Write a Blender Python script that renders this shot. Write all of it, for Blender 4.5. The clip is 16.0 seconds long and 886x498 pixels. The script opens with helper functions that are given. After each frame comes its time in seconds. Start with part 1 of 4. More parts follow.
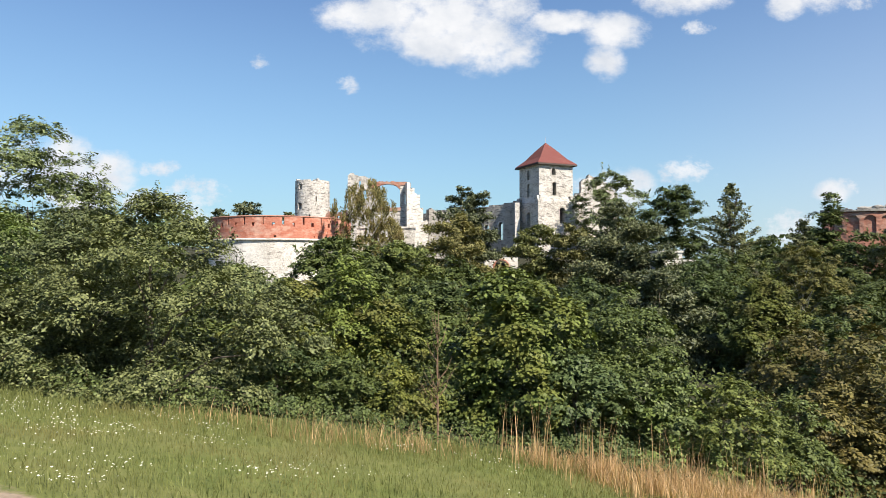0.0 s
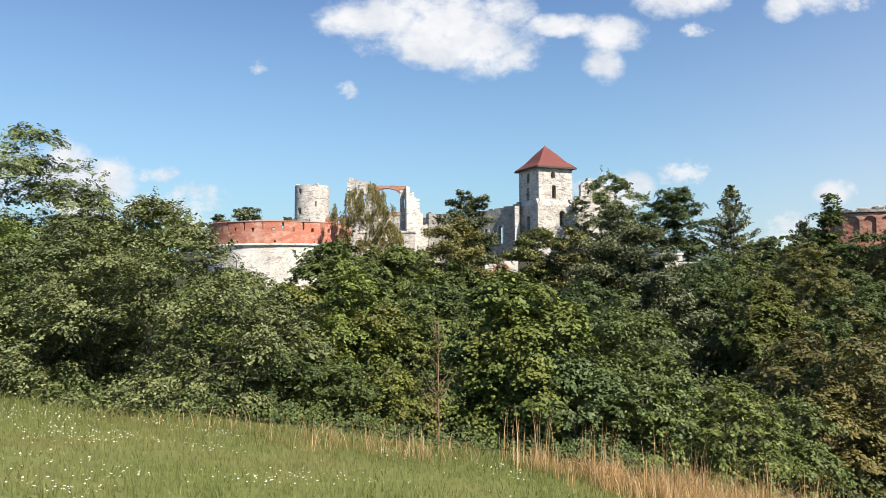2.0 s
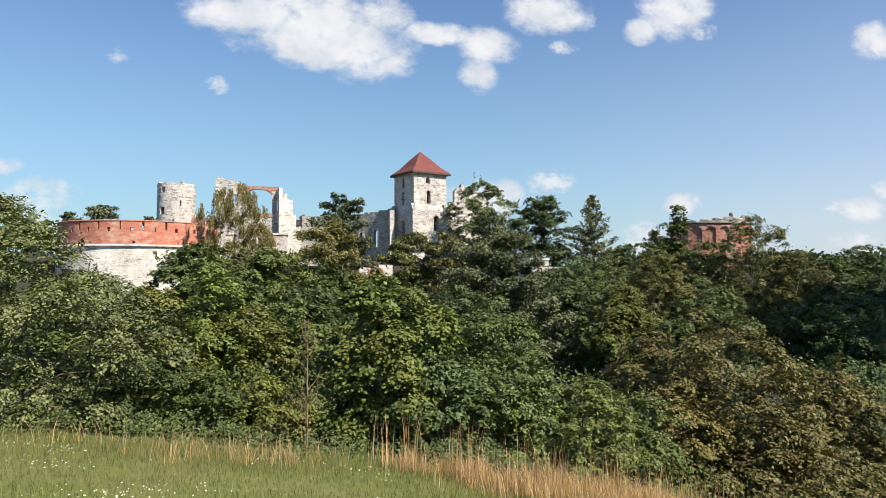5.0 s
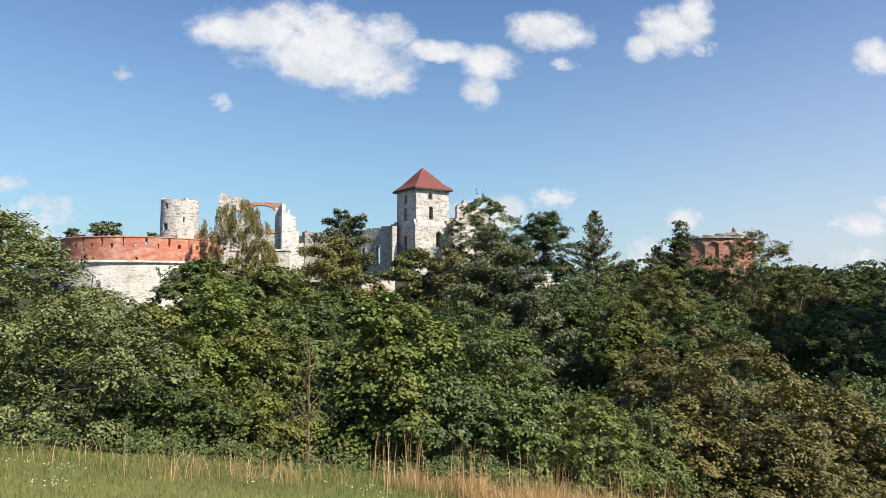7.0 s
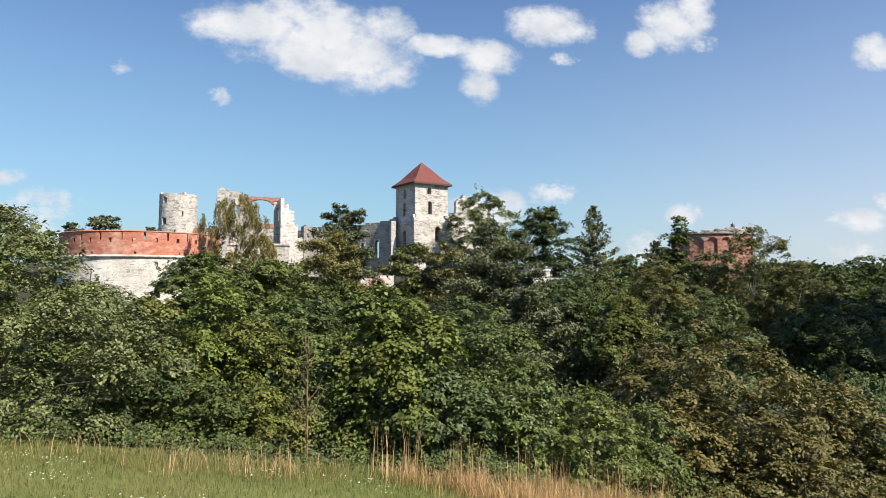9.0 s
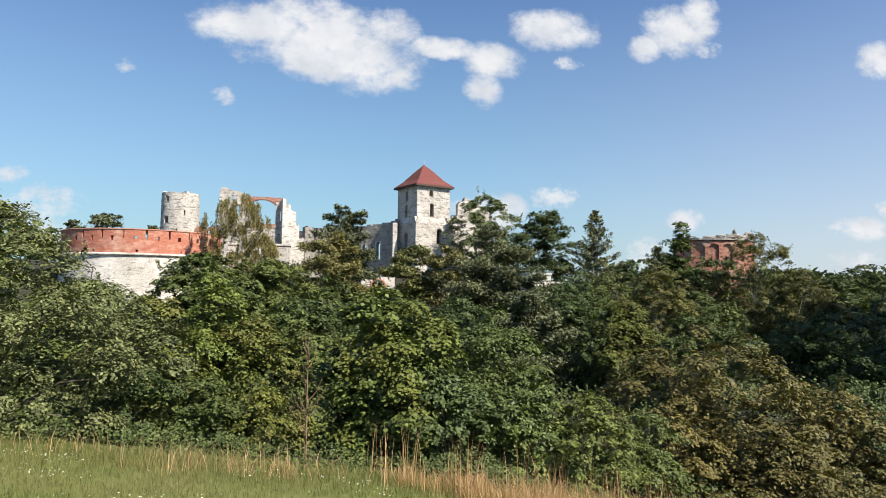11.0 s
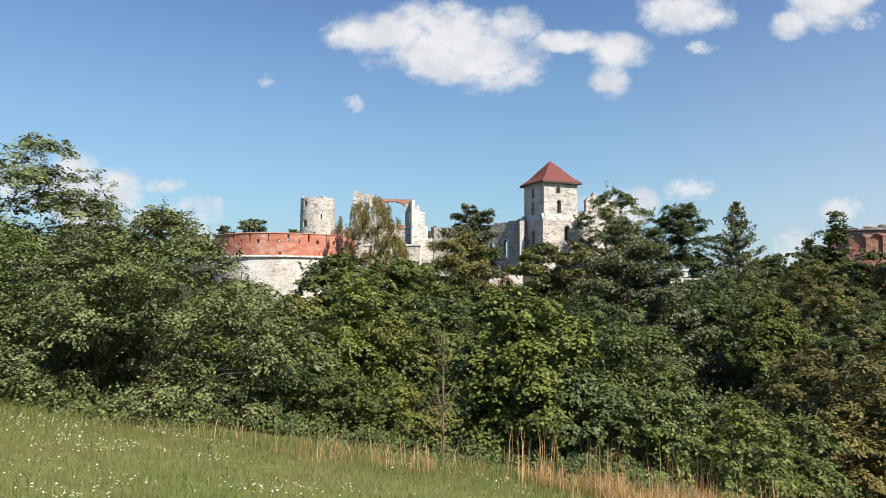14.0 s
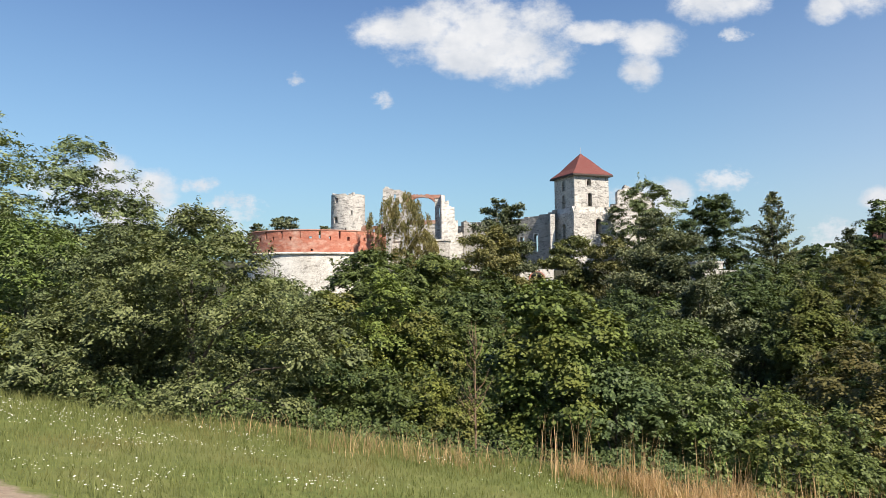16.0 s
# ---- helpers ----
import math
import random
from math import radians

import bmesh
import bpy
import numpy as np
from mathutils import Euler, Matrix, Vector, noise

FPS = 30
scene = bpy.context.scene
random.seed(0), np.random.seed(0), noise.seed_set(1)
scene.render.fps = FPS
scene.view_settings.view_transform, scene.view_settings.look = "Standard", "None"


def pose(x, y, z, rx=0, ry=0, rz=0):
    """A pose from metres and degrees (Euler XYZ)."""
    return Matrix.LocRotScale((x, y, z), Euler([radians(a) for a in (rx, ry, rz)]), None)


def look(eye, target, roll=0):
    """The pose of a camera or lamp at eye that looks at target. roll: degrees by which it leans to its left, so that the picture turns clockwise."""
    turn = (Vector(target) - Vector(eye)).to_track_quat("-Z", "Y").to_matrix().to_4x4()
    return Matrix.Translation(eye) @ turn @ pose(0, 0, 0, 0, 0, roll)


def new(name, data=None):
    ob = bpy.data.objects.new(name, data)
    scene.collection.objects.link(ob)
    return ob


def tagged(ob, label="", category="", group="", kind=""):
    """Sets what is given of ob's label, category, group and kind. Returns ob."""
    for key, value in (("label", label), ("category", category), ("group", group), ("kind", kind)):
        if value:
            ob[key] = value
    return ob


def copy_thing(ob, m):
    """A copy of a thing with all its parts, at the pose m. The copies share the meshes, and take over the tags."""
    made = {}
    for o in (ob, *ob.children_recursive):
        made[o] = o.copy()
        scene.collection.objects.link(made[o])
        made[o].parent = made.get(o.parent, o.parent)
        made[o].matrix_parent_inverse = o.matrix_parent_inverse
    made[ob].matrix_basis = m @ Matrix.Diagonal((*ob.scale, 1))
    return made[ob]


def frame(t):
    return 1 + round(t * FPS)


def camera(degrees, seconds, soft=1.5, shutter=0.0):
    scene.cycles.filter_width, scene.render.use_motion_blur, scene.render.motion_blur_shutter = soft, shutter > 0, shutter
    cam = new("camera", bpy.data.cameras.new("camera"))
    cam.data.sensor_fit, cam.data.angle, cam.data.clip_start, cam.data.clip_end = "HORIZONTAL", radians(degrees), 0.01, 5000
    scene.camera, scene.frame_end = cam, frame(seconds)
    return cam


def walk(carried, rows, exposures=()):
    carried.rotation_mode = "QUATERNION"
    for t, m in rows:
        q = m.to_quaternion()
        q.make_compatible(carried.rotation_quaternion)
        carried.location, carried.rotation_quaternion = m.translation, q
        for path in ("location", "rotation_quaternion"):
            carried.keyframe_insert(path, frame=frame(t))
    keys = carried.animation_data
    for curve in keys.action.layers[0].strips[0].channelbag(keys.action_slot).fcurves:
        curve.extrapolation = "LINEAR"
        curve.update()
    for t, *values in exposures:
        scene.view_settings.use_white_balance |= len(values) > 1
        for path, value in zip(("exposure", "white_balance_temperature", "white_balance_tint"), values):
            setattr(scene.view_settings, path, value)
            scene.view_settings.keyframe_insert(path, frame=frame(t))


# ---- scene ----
cam = camera(67.54, 16.0, 0.7)
# seconds, place, yaw, pitch, roll
PATH = [
    (0.0, 0.000, -0.000, 1.650, -0.00, 1.50, -0.00),
    (0.5, 0.006, 0.010, 1.653, -0.24, 1.67, 0.17),
    (1.0, 0.014, 0.043, 1.662, 0.05, 1.67, 0.30),
    (1.5, 0.010, 0.059, 1.649, 0.00, 1.70, 0.45),
    (2.0, 0.010, 0.057, 1.657, 0.02, 1.84, 0.42),
    (2.5, 0.042, 0.032, 1.663, -0.99, 1.93, 0.54),
    (2.8, 0.066, 0.022, 1.664, -5.09, 2.14, 0.48),
    (3.0, 0.080, 0.017, 1.664, -7.72, 2.28, 0.41),
    (3.5, 0.087, -0.005, 1.656, -10.91, 2.36, 0.25),
    (4.0, 0.077, -0.027, 1.648, -10.81, 2.08, 0.16),
    (6.5, 0.065, -0.021, 1.653, -10.73, 2.80, 0.20),
    (7.0, 0.078, -0.031, 1.656, -10.54, 3.49, 0.22),
    (7.5, 0.075, -0.032, 1.653, -10.05, 3.48, 0.32),
    (8.0, 0.084, -0.029, 1.656, -10.36, 3.84, 0.30),
    (8.5, 0.073, -0.029, 1.646, -10.55, 3.66, 0.35),
    (9.0, 0.082, -0.021, 1.647, -10.64, 3.05, 0.11),
    (11.5, 0.067, -0.022, 1.654, -10.51, 3.40, -0.79),
    (12.0, 0.060, -0.018, 1.650, -10.27, 3.75, -0.72),
    (12.5, 0.066, -0.009, 1.654, -10.27, 4.01, -0.99),
    (13.0, 0.050, -0.003, 1.653, -10.46, 3.77, -0.93),
    (13.5, 0.004, -0.002, 1.645, -8.08, 3.71, -0.91),
    (13.6, -0.005, 0.000, 1.643, -6.42, 3.58, -0.79),
    (14.0, -0.033, 0.007, 1.639, 0.38, 3.03, -0.20),
    (14.5, -0.024, 0.016, 1.635, 2.92, 2.78, -0.05),
    (15.0, -0.032, 0.019, 1.632, 3.32, 2.85, 0.15),
    (15.5, -0.025, 0.021, 1.625, 3.24, 2.75, 0.27),
    (16.0, -0.026, 0.028, 1.630, 3.03, 2.60, 0.39),
]
walk(cam, [(t, pose(x, y, z, 90 + p, r, w)) for t, x, y, z, w, p, r in PATH],
     [(0.0, 0.92), (3.0, 0.91), (4.0, 0.84), (6.5, 0.84), (9.0, 0.82), (12.0, 0.80), (14.0, 0.77), (16.0, 0.80)])

# ---- light ----
SUN_AZ, SUN_EL = radians(-47), radians(47)          # azimuth from +x towards +y
SUN_DIR = Vector((math.cos(SUN_AZ) * math.cos(SUN_EL), math.sin(SUN_AZ) * math.cos(SUN_EL), math.sin(SUN_EL)))
sun = new("sun", bpy.data.lights.new("sun", "SUN"))
sun.data.energy, sun.data.angle, sun.data.color = 5.0, radians(0.6), (1.0, 0.92, 0.80)
sun.matrix_world = look(SUN_DIR * 300, (0, 0, 0))

# clouds: across and up on the sky (tangents from straight ahead), half width, half height
CLOUDS_HIGH = [
    (-0.072, 0.380, 0.095, 0.039), (-0.141, 0.387, 0.052, 0.030), (0.057, 0.354, 0.090, 0.054), (0.005, 0.337, 0.077, 0.031),
    (0.087, 0.324, 0.056, 0.031), (-0.021, 0.406, 0.078, 0.035), (0.100, 0.389, 0.043, 0.035), (0.263, 0.356, 0.050, 0.030),
    (0.250, 0.315, 0.031, 0.029), (0.177, 0.373, 0.060, 0.017), (0.362, 0.417, 0.075, 0.033), (0.576, 0.432, 0.062, 0.040),
    (0.623, 0.459, 0.037, 0.039), (0.524, 0.400, 0.030, 0.024), (0.982, 0.411, 0.059, 0.031), (-0.01, 0.372, 0.13, 0.05), (-0.512, 0.138, 0.050, 0.040), (-0.573, 0.152, 0.050, 0.045), (-0.545, 0.105, 0.055, 0.035), (-0.450, 0.098, 0.035, 0.022), (0.283, 0.118, 0.036, 0.030), (0.592, 0.114, 0.030, 0.018), (0.935, 0.110, 0.045, 0.020)]
CLOUDS_LOW = [
    (-0.141, 0.276, 0.017, 0.014), (-0.279, 0.313, 0.014, 0.011), (0.386, 0.363, 0.026, 0.010), (0.637, 0.405, 0.025, 0.016),
    (0.931, 0.113, 0.069, 0.016), (0.990, 0.146, 0.035, 0.022), (0.600, 0.119, 0.029, 0.014), (0.240, 0.120, 0.05, 0.022),
    (0.365, 0.143, 0.046, 0.022), (-0.428, 0.148, 0.03, 0.014), (-0.374, 0.073, 0.035, 0.025), (0.524, 0.062, 0.035, 0.022), 
    (-0.641, 0.149, 0.082, 0.045), (-0.396, 0.084, 0.036, 0.019), (0.528, 0.053, 0.040, 0.019), (0.912, 0.055, 0.056, 0.016),
    (-0.380, 0.108, 0.051, 0.026)]


def make_world():
    world = bpy.data.worlds.new("sky")
    scene.world = world
    world.use_nodes = True
    nt = world.node_tree
    nt.nodes.clear()

    def node(kind, **sockets):
        n = nt.nodes.new(kind)
        for k, v in sockets.items():
            n.inputs[int(k[1:])].default_value = v
        return n

    def math_node(op, a, b=None, c=None, clamp=False):
        n = nt.nodes.new("ShaderNodeMath")
        n.operation, n.use_clamp = op, clamp
        for i, v in enumerate((a, b, c)):
            if v is None:
                continue
            if isinstance(v, (int, float)):
                n.inputs[i].default_value = v
            else:
                nt.links.new(v, n.inputs[i])
        return n.outputs[0]

    def vec(op, a, b):
        n = nt.nodes.new("ShaderNodeVectorMath")
        n.operation = op
        for i, v in enumerate((a, b)):
            if isinstance(v, tuple):
                n.inputs[i].default_value = v
            else:
                nt.links.new(v, n.inputs[i])
        return n.outputs["Value"] if op in ("DOT_PRODUCT", "LENGTH") else n.outputs[0]

    coord = node("ShaderNodeTexCoord").outputs["Generated"]
    sep = node("ShaderNodeSeparateXYZ")
    nt.links.new(coord, sep.inputs[0])
    x, y, z = sep.outputs
    ahead = math_node("MAXIMUM", y, 0.05)
    u, v = math_node("DIVIDE", x, ahead), math_node("DIVIDE", z, ahead)
    comb = node("ShaderNodeCombineXYZ")
    nt.links.new(u, comb.inputs[0])
    nt.links.new(v, comb.inputs[1])
    uv = comb.outputs[0]

    def fbm(scale, detail, rough, stretch=(1, 1.35, 1)):
        n = nt.nodes.new("ShaderNodeTexNoise")
        n.inputs["Scale"].default_value, n.inputs["Detail"].default_value, n.inputs["Roughness"].default_value = scale, detail, rough
        nt.links.new(vec("MULTIPLY", uv, stretch), n.inputs["Vector"])
        return n.outputs["Fac"]

    def cover(rows):
        best = None
        for cu, cv, ru, rv in rows:
            d = vec("MULTIPLY", vec("SUBTRACT", uv, (cu, cv, 0)), (1 / ru, 1 / rv, 0))
            q = math_node("SUBTRACT", 1.0, vec("DOT_PRODUCT", d, d))
            best = q if best is None else math_node("MAXIMUM", best, q)
        return math_node("MAXIMUM", best, -2.5)

    rag = math_node("MULTIPLY_ADD", fbm(15, 10, 0.66), 3.4, -1.62)
    rag2 = math_node("MULTIPLY_ADD", fbm(38, 9, 0.66), 5.4, -2.75)

    def soft(value, low, high):
        n = nt.nodes.new("ShaderNodeMapRange")
        n.interpolation_type = "SMOOTHSTEP"
        nt.links.new(value, n.inputs[0])
        n.inputs[1].default_value, n.inputs[2].default_value = low, high
        return n.outputs[0]

    high = soft(math_node("ADD", cover(CLOUDS_HIGH), rag), -0.35, 1.1)
    low = math_node("MULTIPLY", soft(math_node("ADD", cover(CLOUDS_LOW), rag2), -0.3, 1.6), 0.82)
    ahead_only = soft(y, 0.05, 0.2)
    dens = math_node("MULTIPLY", math_node("MAXIMUM", high, low), ahead_only)

    sky = nt.nodes.new("ShaderNodeTexSky")
    sky.sky_type, sky.sun_disc = "NISHITA", False
    sky.sun_elevation = SUN_EL
    sky.sun_rotation = math.pi / 2 - SUN_AZ
    sky.air_density, sky.dust_density, sky.ozone_density = 1.0, 0.25, 3.0
    tone = fbm(13, 7, 0.55)
    ramp = nt.nodes.new("ShaderNodeValToRGB")
    ramp.color_ramp.elements[0].position, ramp.color_ramp.elements[0].color = 0.30, (4.7, 5.0, 5.5, 1)
    ramp.color_ramp.elements[1].position, ramp.color_ramp.elements[1].color = 0.60, (6.3, 6.35, 6.5, 1)
    nt.links.new(tone, ramp.inputs[0])
    mix = nt.nodes.new("ShaderNodeMix")
    mix.data_type = "RGBA"
    nt.links.new(dens, mix.inputs[0])
    rich = nt.nodes.new("ShaderNodeHueSaturation")
    rich.inputs["Saturation"].default_value, rich.inputs["Value"].default_value = 1.08, 1.0
    tint = nt.nodes.new("ShaderNodeMix")
    tint.data_type, tint.blend_type = "RGBA", "MULTIPLY"
    tint.inputs[0].default_value, tint.inputs[7].default_value = 1.0, (1.02, 1.0, 1.06, 1)
    nt.links.new(sky.outputs[0], tint.inputs[6])
    nt.links.new(tint.outputs[2], rich.inputs["Color"])
    haze = nt.nodes.new("ShaderNodeValToRGB")
    els = haze.color_ramp.elements
    els[0].position, els[0].color = 0.0, (0.85, 0.85, 0.85, 1)
    els[1].position, els[1].color = 0.42, (0.0, 0.0, 0.0, 1)
    e = els.new(0.16)
    e.color = (0.42, 0.42, 0.42, 1)
    nt.links.new(z, haze.inputs[0])
    pale = nt.nodes.new("ShaderNodeMix")
    pale.data_type = "RGBA"
    nt.links.new(haze.outputs[0], pale.inputs[0])
    nt.links.new(rich.outputs[0], pale.inputs[6])
    side = nt.nodes.new("ShaderNodeMix")
    side.data_type = "RGBA"
    nt.links.new(soft(x, 0.1, 0.85), side.inputs[0])
    side.inputs[6].default_value, side.inputs[7].default_value = (2.15, 3.95, 4.6, 1), (4.35, 4.8, 5.5, 1)
    nt.links.new(side.outputs[2], pale.inputs[7])
    nt.links.new(pale.outputs[2], mix.inputs[6])
    nt.links.new(ramp.outputs[0], mix.inputs[7])
    bg = nt.nodes.new("ShaderNodeBackground")
    bg.inputs[1].default_value = 0.080
    nt.links.new(mix.outputs[2], bg.inputs[0])
    out = nt.nodes.new("ShaderNodeOutputWorld")
    nt.links.new(bg.outputs[0], out.inputs[0])


make_world()


# ---- materials ----
class Mat:
    """A small wrapper round a node material."""

    def __init__(self, name):
        self.m = bpy.data.materials.new(name)
        self.m.use_nodes = True
        self.nt = self.m.node_tree
        self.nt.nodes.clear()
        self.out = self.nt.nodes.new("ShaderNodeOutputMaterial")

    def node(self, kind):
        return self.nt.nodes.new(kind)

    def link(self, a, b):
        self.nt.links.new(a, b)

    def coords(self, scale=(1, 1, 1)):
        tc, mp = self.node("ShaderNodeTexCoord"), self.node("ShaderNodeMapping")
        mp.inputs["Scale"].default_value = scale
        self.link(tc.outputs["Object"], mp.inputs[0])
        return mp.outputs[0]

    def noise(self, scale, detail=4.0, rough=0.55, vec=None):
        n = self.node("ShaderNodeTexNoise")
        n.inputs["Scale"].default_value, n.inputs["Detail"].default_value, n.inputs["Roughness"].default_value = scale, detail, rough
        if vec is not None:
            self.link(vec, n.inputs["Vector"])
        return n.outputs["Fac"]

    def ramp(self, fac, stops):
        r = self.node("ShaderNodeValToRGB")
        els = r.color_ramp.elements
        while len(els) < len(stops):
            els.new(0.5)
        for e, (p, c) in zip(els, stops):
            e.position, e.color = p, (*c, 1)
        self.link(fac, r.inputs[0])
        return r.outputs[0]

    def mix(self, fac, a, b, kind="MIX"):
        n = self.node("ShaderNodeMix")
        n.data_type, n.blend_type = "RGBA", kind
        for i, v in ((0, fac), (6, a), (7, b)):
            if isinstance(v, (int, float)):
                n.inputs[i].default_value = v
            elif isinstance(v, tuple):
                n.inputs[i].default_value = (*v, 1)
            else:
                self.link(v, n.inputs[i])
        return n.outputs[2]

    def surface(self, colour, rough=0.85, bump=None, strength=0.3, distance=0.03, spec=0.3):
        p = self.node("ShaderNodeBsdfPrincipled")
        p.inputs["Roughness"].default_value = rough
        p.inputs["Specular IOR Level"].default_value = spec
        if isinstance(colour, tuple):
            p.inputs["Base Color"].default_value = (*colour, 1)
        else:
            self.link(colour, p.inputs["Base Color"])
        if bump is not None:
            b = self.node("ShaderNodeBump")
            b.inputs["Strength"].default_value, b.inputs["Distance"].default_value = strength, distance
            self.link(bump, b.inputs["Height"])
            self.link(b.outputs[0], p.inputs["Normal"])
        self.link(p.outputs[0], self.out.inputs[0])
        return self.m


def leaf_material(name, dark, light, tip=None, glow=0.12):
    """Leaves: each its own shade, each plant a little apart, light shining through."""
    dull = lambda c: tuple(0.82 * v + 0.18 * (0.3 * c[0] + 0.6 * c[1] + 0.1 * c[2]) * k for v, k in zip(c, (1.22, 1.0, 0.45)))
    dull_warm = lambda c: tuple(a * b for a, b in zip(dull(c), (1.09, 0.97, 0.98)))
    dark, light, tip = tuple(0.85 * v for v in dull_warm(dark)), tuple(1.22 * v for v in dull_warm(light)), dull_warm(tip) if tip else None
    m = Mat(name)
    geo, info = m.node("ShaderNodeNewGeometry"), m.node("ShaderNodeObjectInfo")
    col = m.ramp(geo.outputs["Random Per Island"], [(0.0, dark), (0.55, tuple((a + b) / 2 for a, b in zip(dark, light))), (1.0, light)])
    patch = m.noise(0.8, 2.0, 0.5, m.coords())
    if tip:
        col = m.mix(m.ramp(patch, [(0.48, (0, 0, 0)), (0.66, (1, 1, 1))]), col, tip)
    shade = m.ramp(info.outputs["Random"], [(0.0, (0.78, 0.80, 0.80)), (0.5, (1.0, 1.0, 1.0)), (1.0, (1.14, 1.08, 0.96))])
    col = m.mix(1.0, col, shade, "MULTIPLY")
    p, tr, mx = m.node("ShaderNodeBsdfPrincipled"), m.node("ShaderNodeBsdfTranslucent"), m.node("ShaderNodeMixShader")
    p.inputs["Roughness"].default_value, p.inputs["Specular IOR Level"].default_value = 0.5, 0.16
    mx.inputs[0].default_value = glow
    m.link(col, p.inputs["Base Color"])
    m.link(m.mix(1.0, col, (1.25, 1.3, 0.55), "MULTIPLY"), tr.inputs[0])
    m.link(p.outputs[0], mx.inputs[1])
    m.link(tr.outputs[0], mx.inputs[2])
    m.link(mx.outputs[0], m.out.inputs[0])
    return m.m


def stone_material(name, pale, mid, dark, joint, amount=0.5):
    """Rubble limestone in rough courses with open joints and weather stains."""
    m = Mat(name)
    vec = m.coords((2.0, 2.0, 5.4))
    wob = m.node("ShaderNodeVectorMath")
    wob.operation = "ADD"
    nz = m.node("ShaderNodeTexNoise")
    nz.inputs["Scale"].default_value = 1.2
    m.link(vec, nz.inputs["Vector"])
    m.link(vec, wob.inputs[0])
    m.link(nz.outputs["Color"], wob.inputs[1])
    vo = m.node("ShaderNodeTexVoronoi")
    vo.inputs["Scale"].default_value = 1.0
    m.link(wob.outputs[0], vo.inputs["Vector"])
    ed = m.node("ShaderNodeTexVoronoi")
    ed.feature = "DISTANCE_TO_EDGE"
    m.link(wob.outputs[0], ed.inputs["Vector"])
    sep = m.node("ShaderNodeSeparateColor")
    m.link(vo.outputs["Color"], sep.inputs[0])
    stone = m.ramp(sep.outputs[0], [(0.0, dark), (0.07, dark), (0.13, mid), (0.32, pale), (1.0, tuple(min(1, c * 1.06) for c in pale))])
    fine = m.noise(9, 6, 0.65, m.coords())
    stone = m.mix(0.22, stone, m.ramp(fine, [(0.3, mid), (0.65, pale)]))
    gap = m.ramp(ed.outputs["Distance"], [(0.0, (1, 1, 1)), (0.055, (1, 1, 1)), (0.10, (0, 0, 0))])
    broken = m.ramp(m.noise(0.55, 3, 0.6, m.coords()), [(0.5 - 0.22 * amount, (0, 0, 0)), (0.72 - 0.1 * amount, (1, 1, 1))])
    col = m.mix(m.mix(1.0, gap, broken, "MULTIPLY"), stone, joint)
    stain = m.ramp(m.noise(0.22, 5, 0.6, m.coords((1, 1, 0.45))), [(0.42, (1, 1, 1)), (0.75, (0.74, 0.72, 0.69))])
    col = m.mix(1.0, col, stain, "MULTIPLY")
    return m.surface(col, 0.92, m.mix(0.5, ed.outputs["Distance"], fine), 0.5, 0.05)


def brick_material(name, a, b, worn):
    """Red brick in thin courses, faded in patches."""
    m = Mat(name)
    course = m.node("ShaderNodeTexWave")
    course.bands_direction = "Z"
    course.inputs["Scale"].default_value, course.inputs["Distortion"].default_value = 2.0, 0.6
    vec = m.coords()
    m.link(vec, course.inputs["Vector"])
    vo = m.node("ShaderNodeTexVoronoi")
    vo.inputs["Scale"].default_value = 1.0
    m.link(m.coords((4, 4, 11)), vo.inputs["Vector"])
    sep = m.node("ShaderNodeSeparateColor")
    m.link(vo.outputs["Color"], sep.inputs[0])
    col = m.ramp(sep.outputs[0], [(0.0, a), (1.0, b)])
    fade = m.ramp(m.noise(0.6, 6, 0.65, m.coords((1, 1, 1.6))), [(0.48, (0, 0, 0)), (0.72, (1, 1, 1))])
    col = m.mix(fade, col, worn)
    col = m.mix(m.ramp(course.outputs["Fac"], [(0.0, (0.35, 0.35, 0.35)), (0.25, (0, 0, 0))]), col, (0.42, 0.30, 0.24))
    return m.surface(col, 0.9, m.noise(12, 5, 0.6, vec), 0.4, 0.03)


def bark_material(name, a, b, scale=6.0):
    m = Mat(name)
    n = m.noise(scale, 6, 0.6, m.coords((1, 1, 0.25)))
    return m.surface(m.ramp(n, [(0.35, a), (0.65, b)]), 0.9, n, 0.6, 0.03)


LIMESTONE = stone_material("limestone_rubble", (0.62, 0.58, 0.525), (0.47, 0.44, 0.395), (0.18, 0.165, 0.155), (0.12, 0.11, 0.10), 0.95)
LIMEWASH = stone_material("pale_limestone", (0.70, 0.66, 0.60), (0.58, 0.54, 0.48), (0.30, 0.27, 0.24), (0.20, 0.18, 0.16), 0.8)
GREYSTONE = stone_material("grey_limestone", (0.38, 0.355, 0.32), (0.28, 0.26, 0.235), (0.15, 0.14, 0.13), (0.11, 0.10, 0.09), 0.6)
BRICK = brick_material("new_red_brick", (0.37, 0.115, 0.072), (0.47, 0.18, 0.115), (0.60, 0.38, 0.29))
OLD_BRICK = brick_material("old_red_brick", (0.28, 0.115, 0.08), (0.40, 0.19, 0.13), (0.38, 0.29, 0.23))
TILE = brick_material("red_roof_tile", (0.11, 0.024, 0.022), (0.145, 0.033, 0.029), (0.14, 0.040, 0.035))
DARK_EDGE = bark_material("dark_eaves_wood", (0.05, 0.04, 0.035), (0.10, 0.08, 0.07))
BARK = bark_material("grey_brown_bark", (0.05, 0.04, 0.03), (0.16, 0.13, 0.10))
PALE_BARK = bark_material("pale_birch_bark", (0.30, 0.28, 0.25), (0.62, 0.60, 0.56), 3.0)
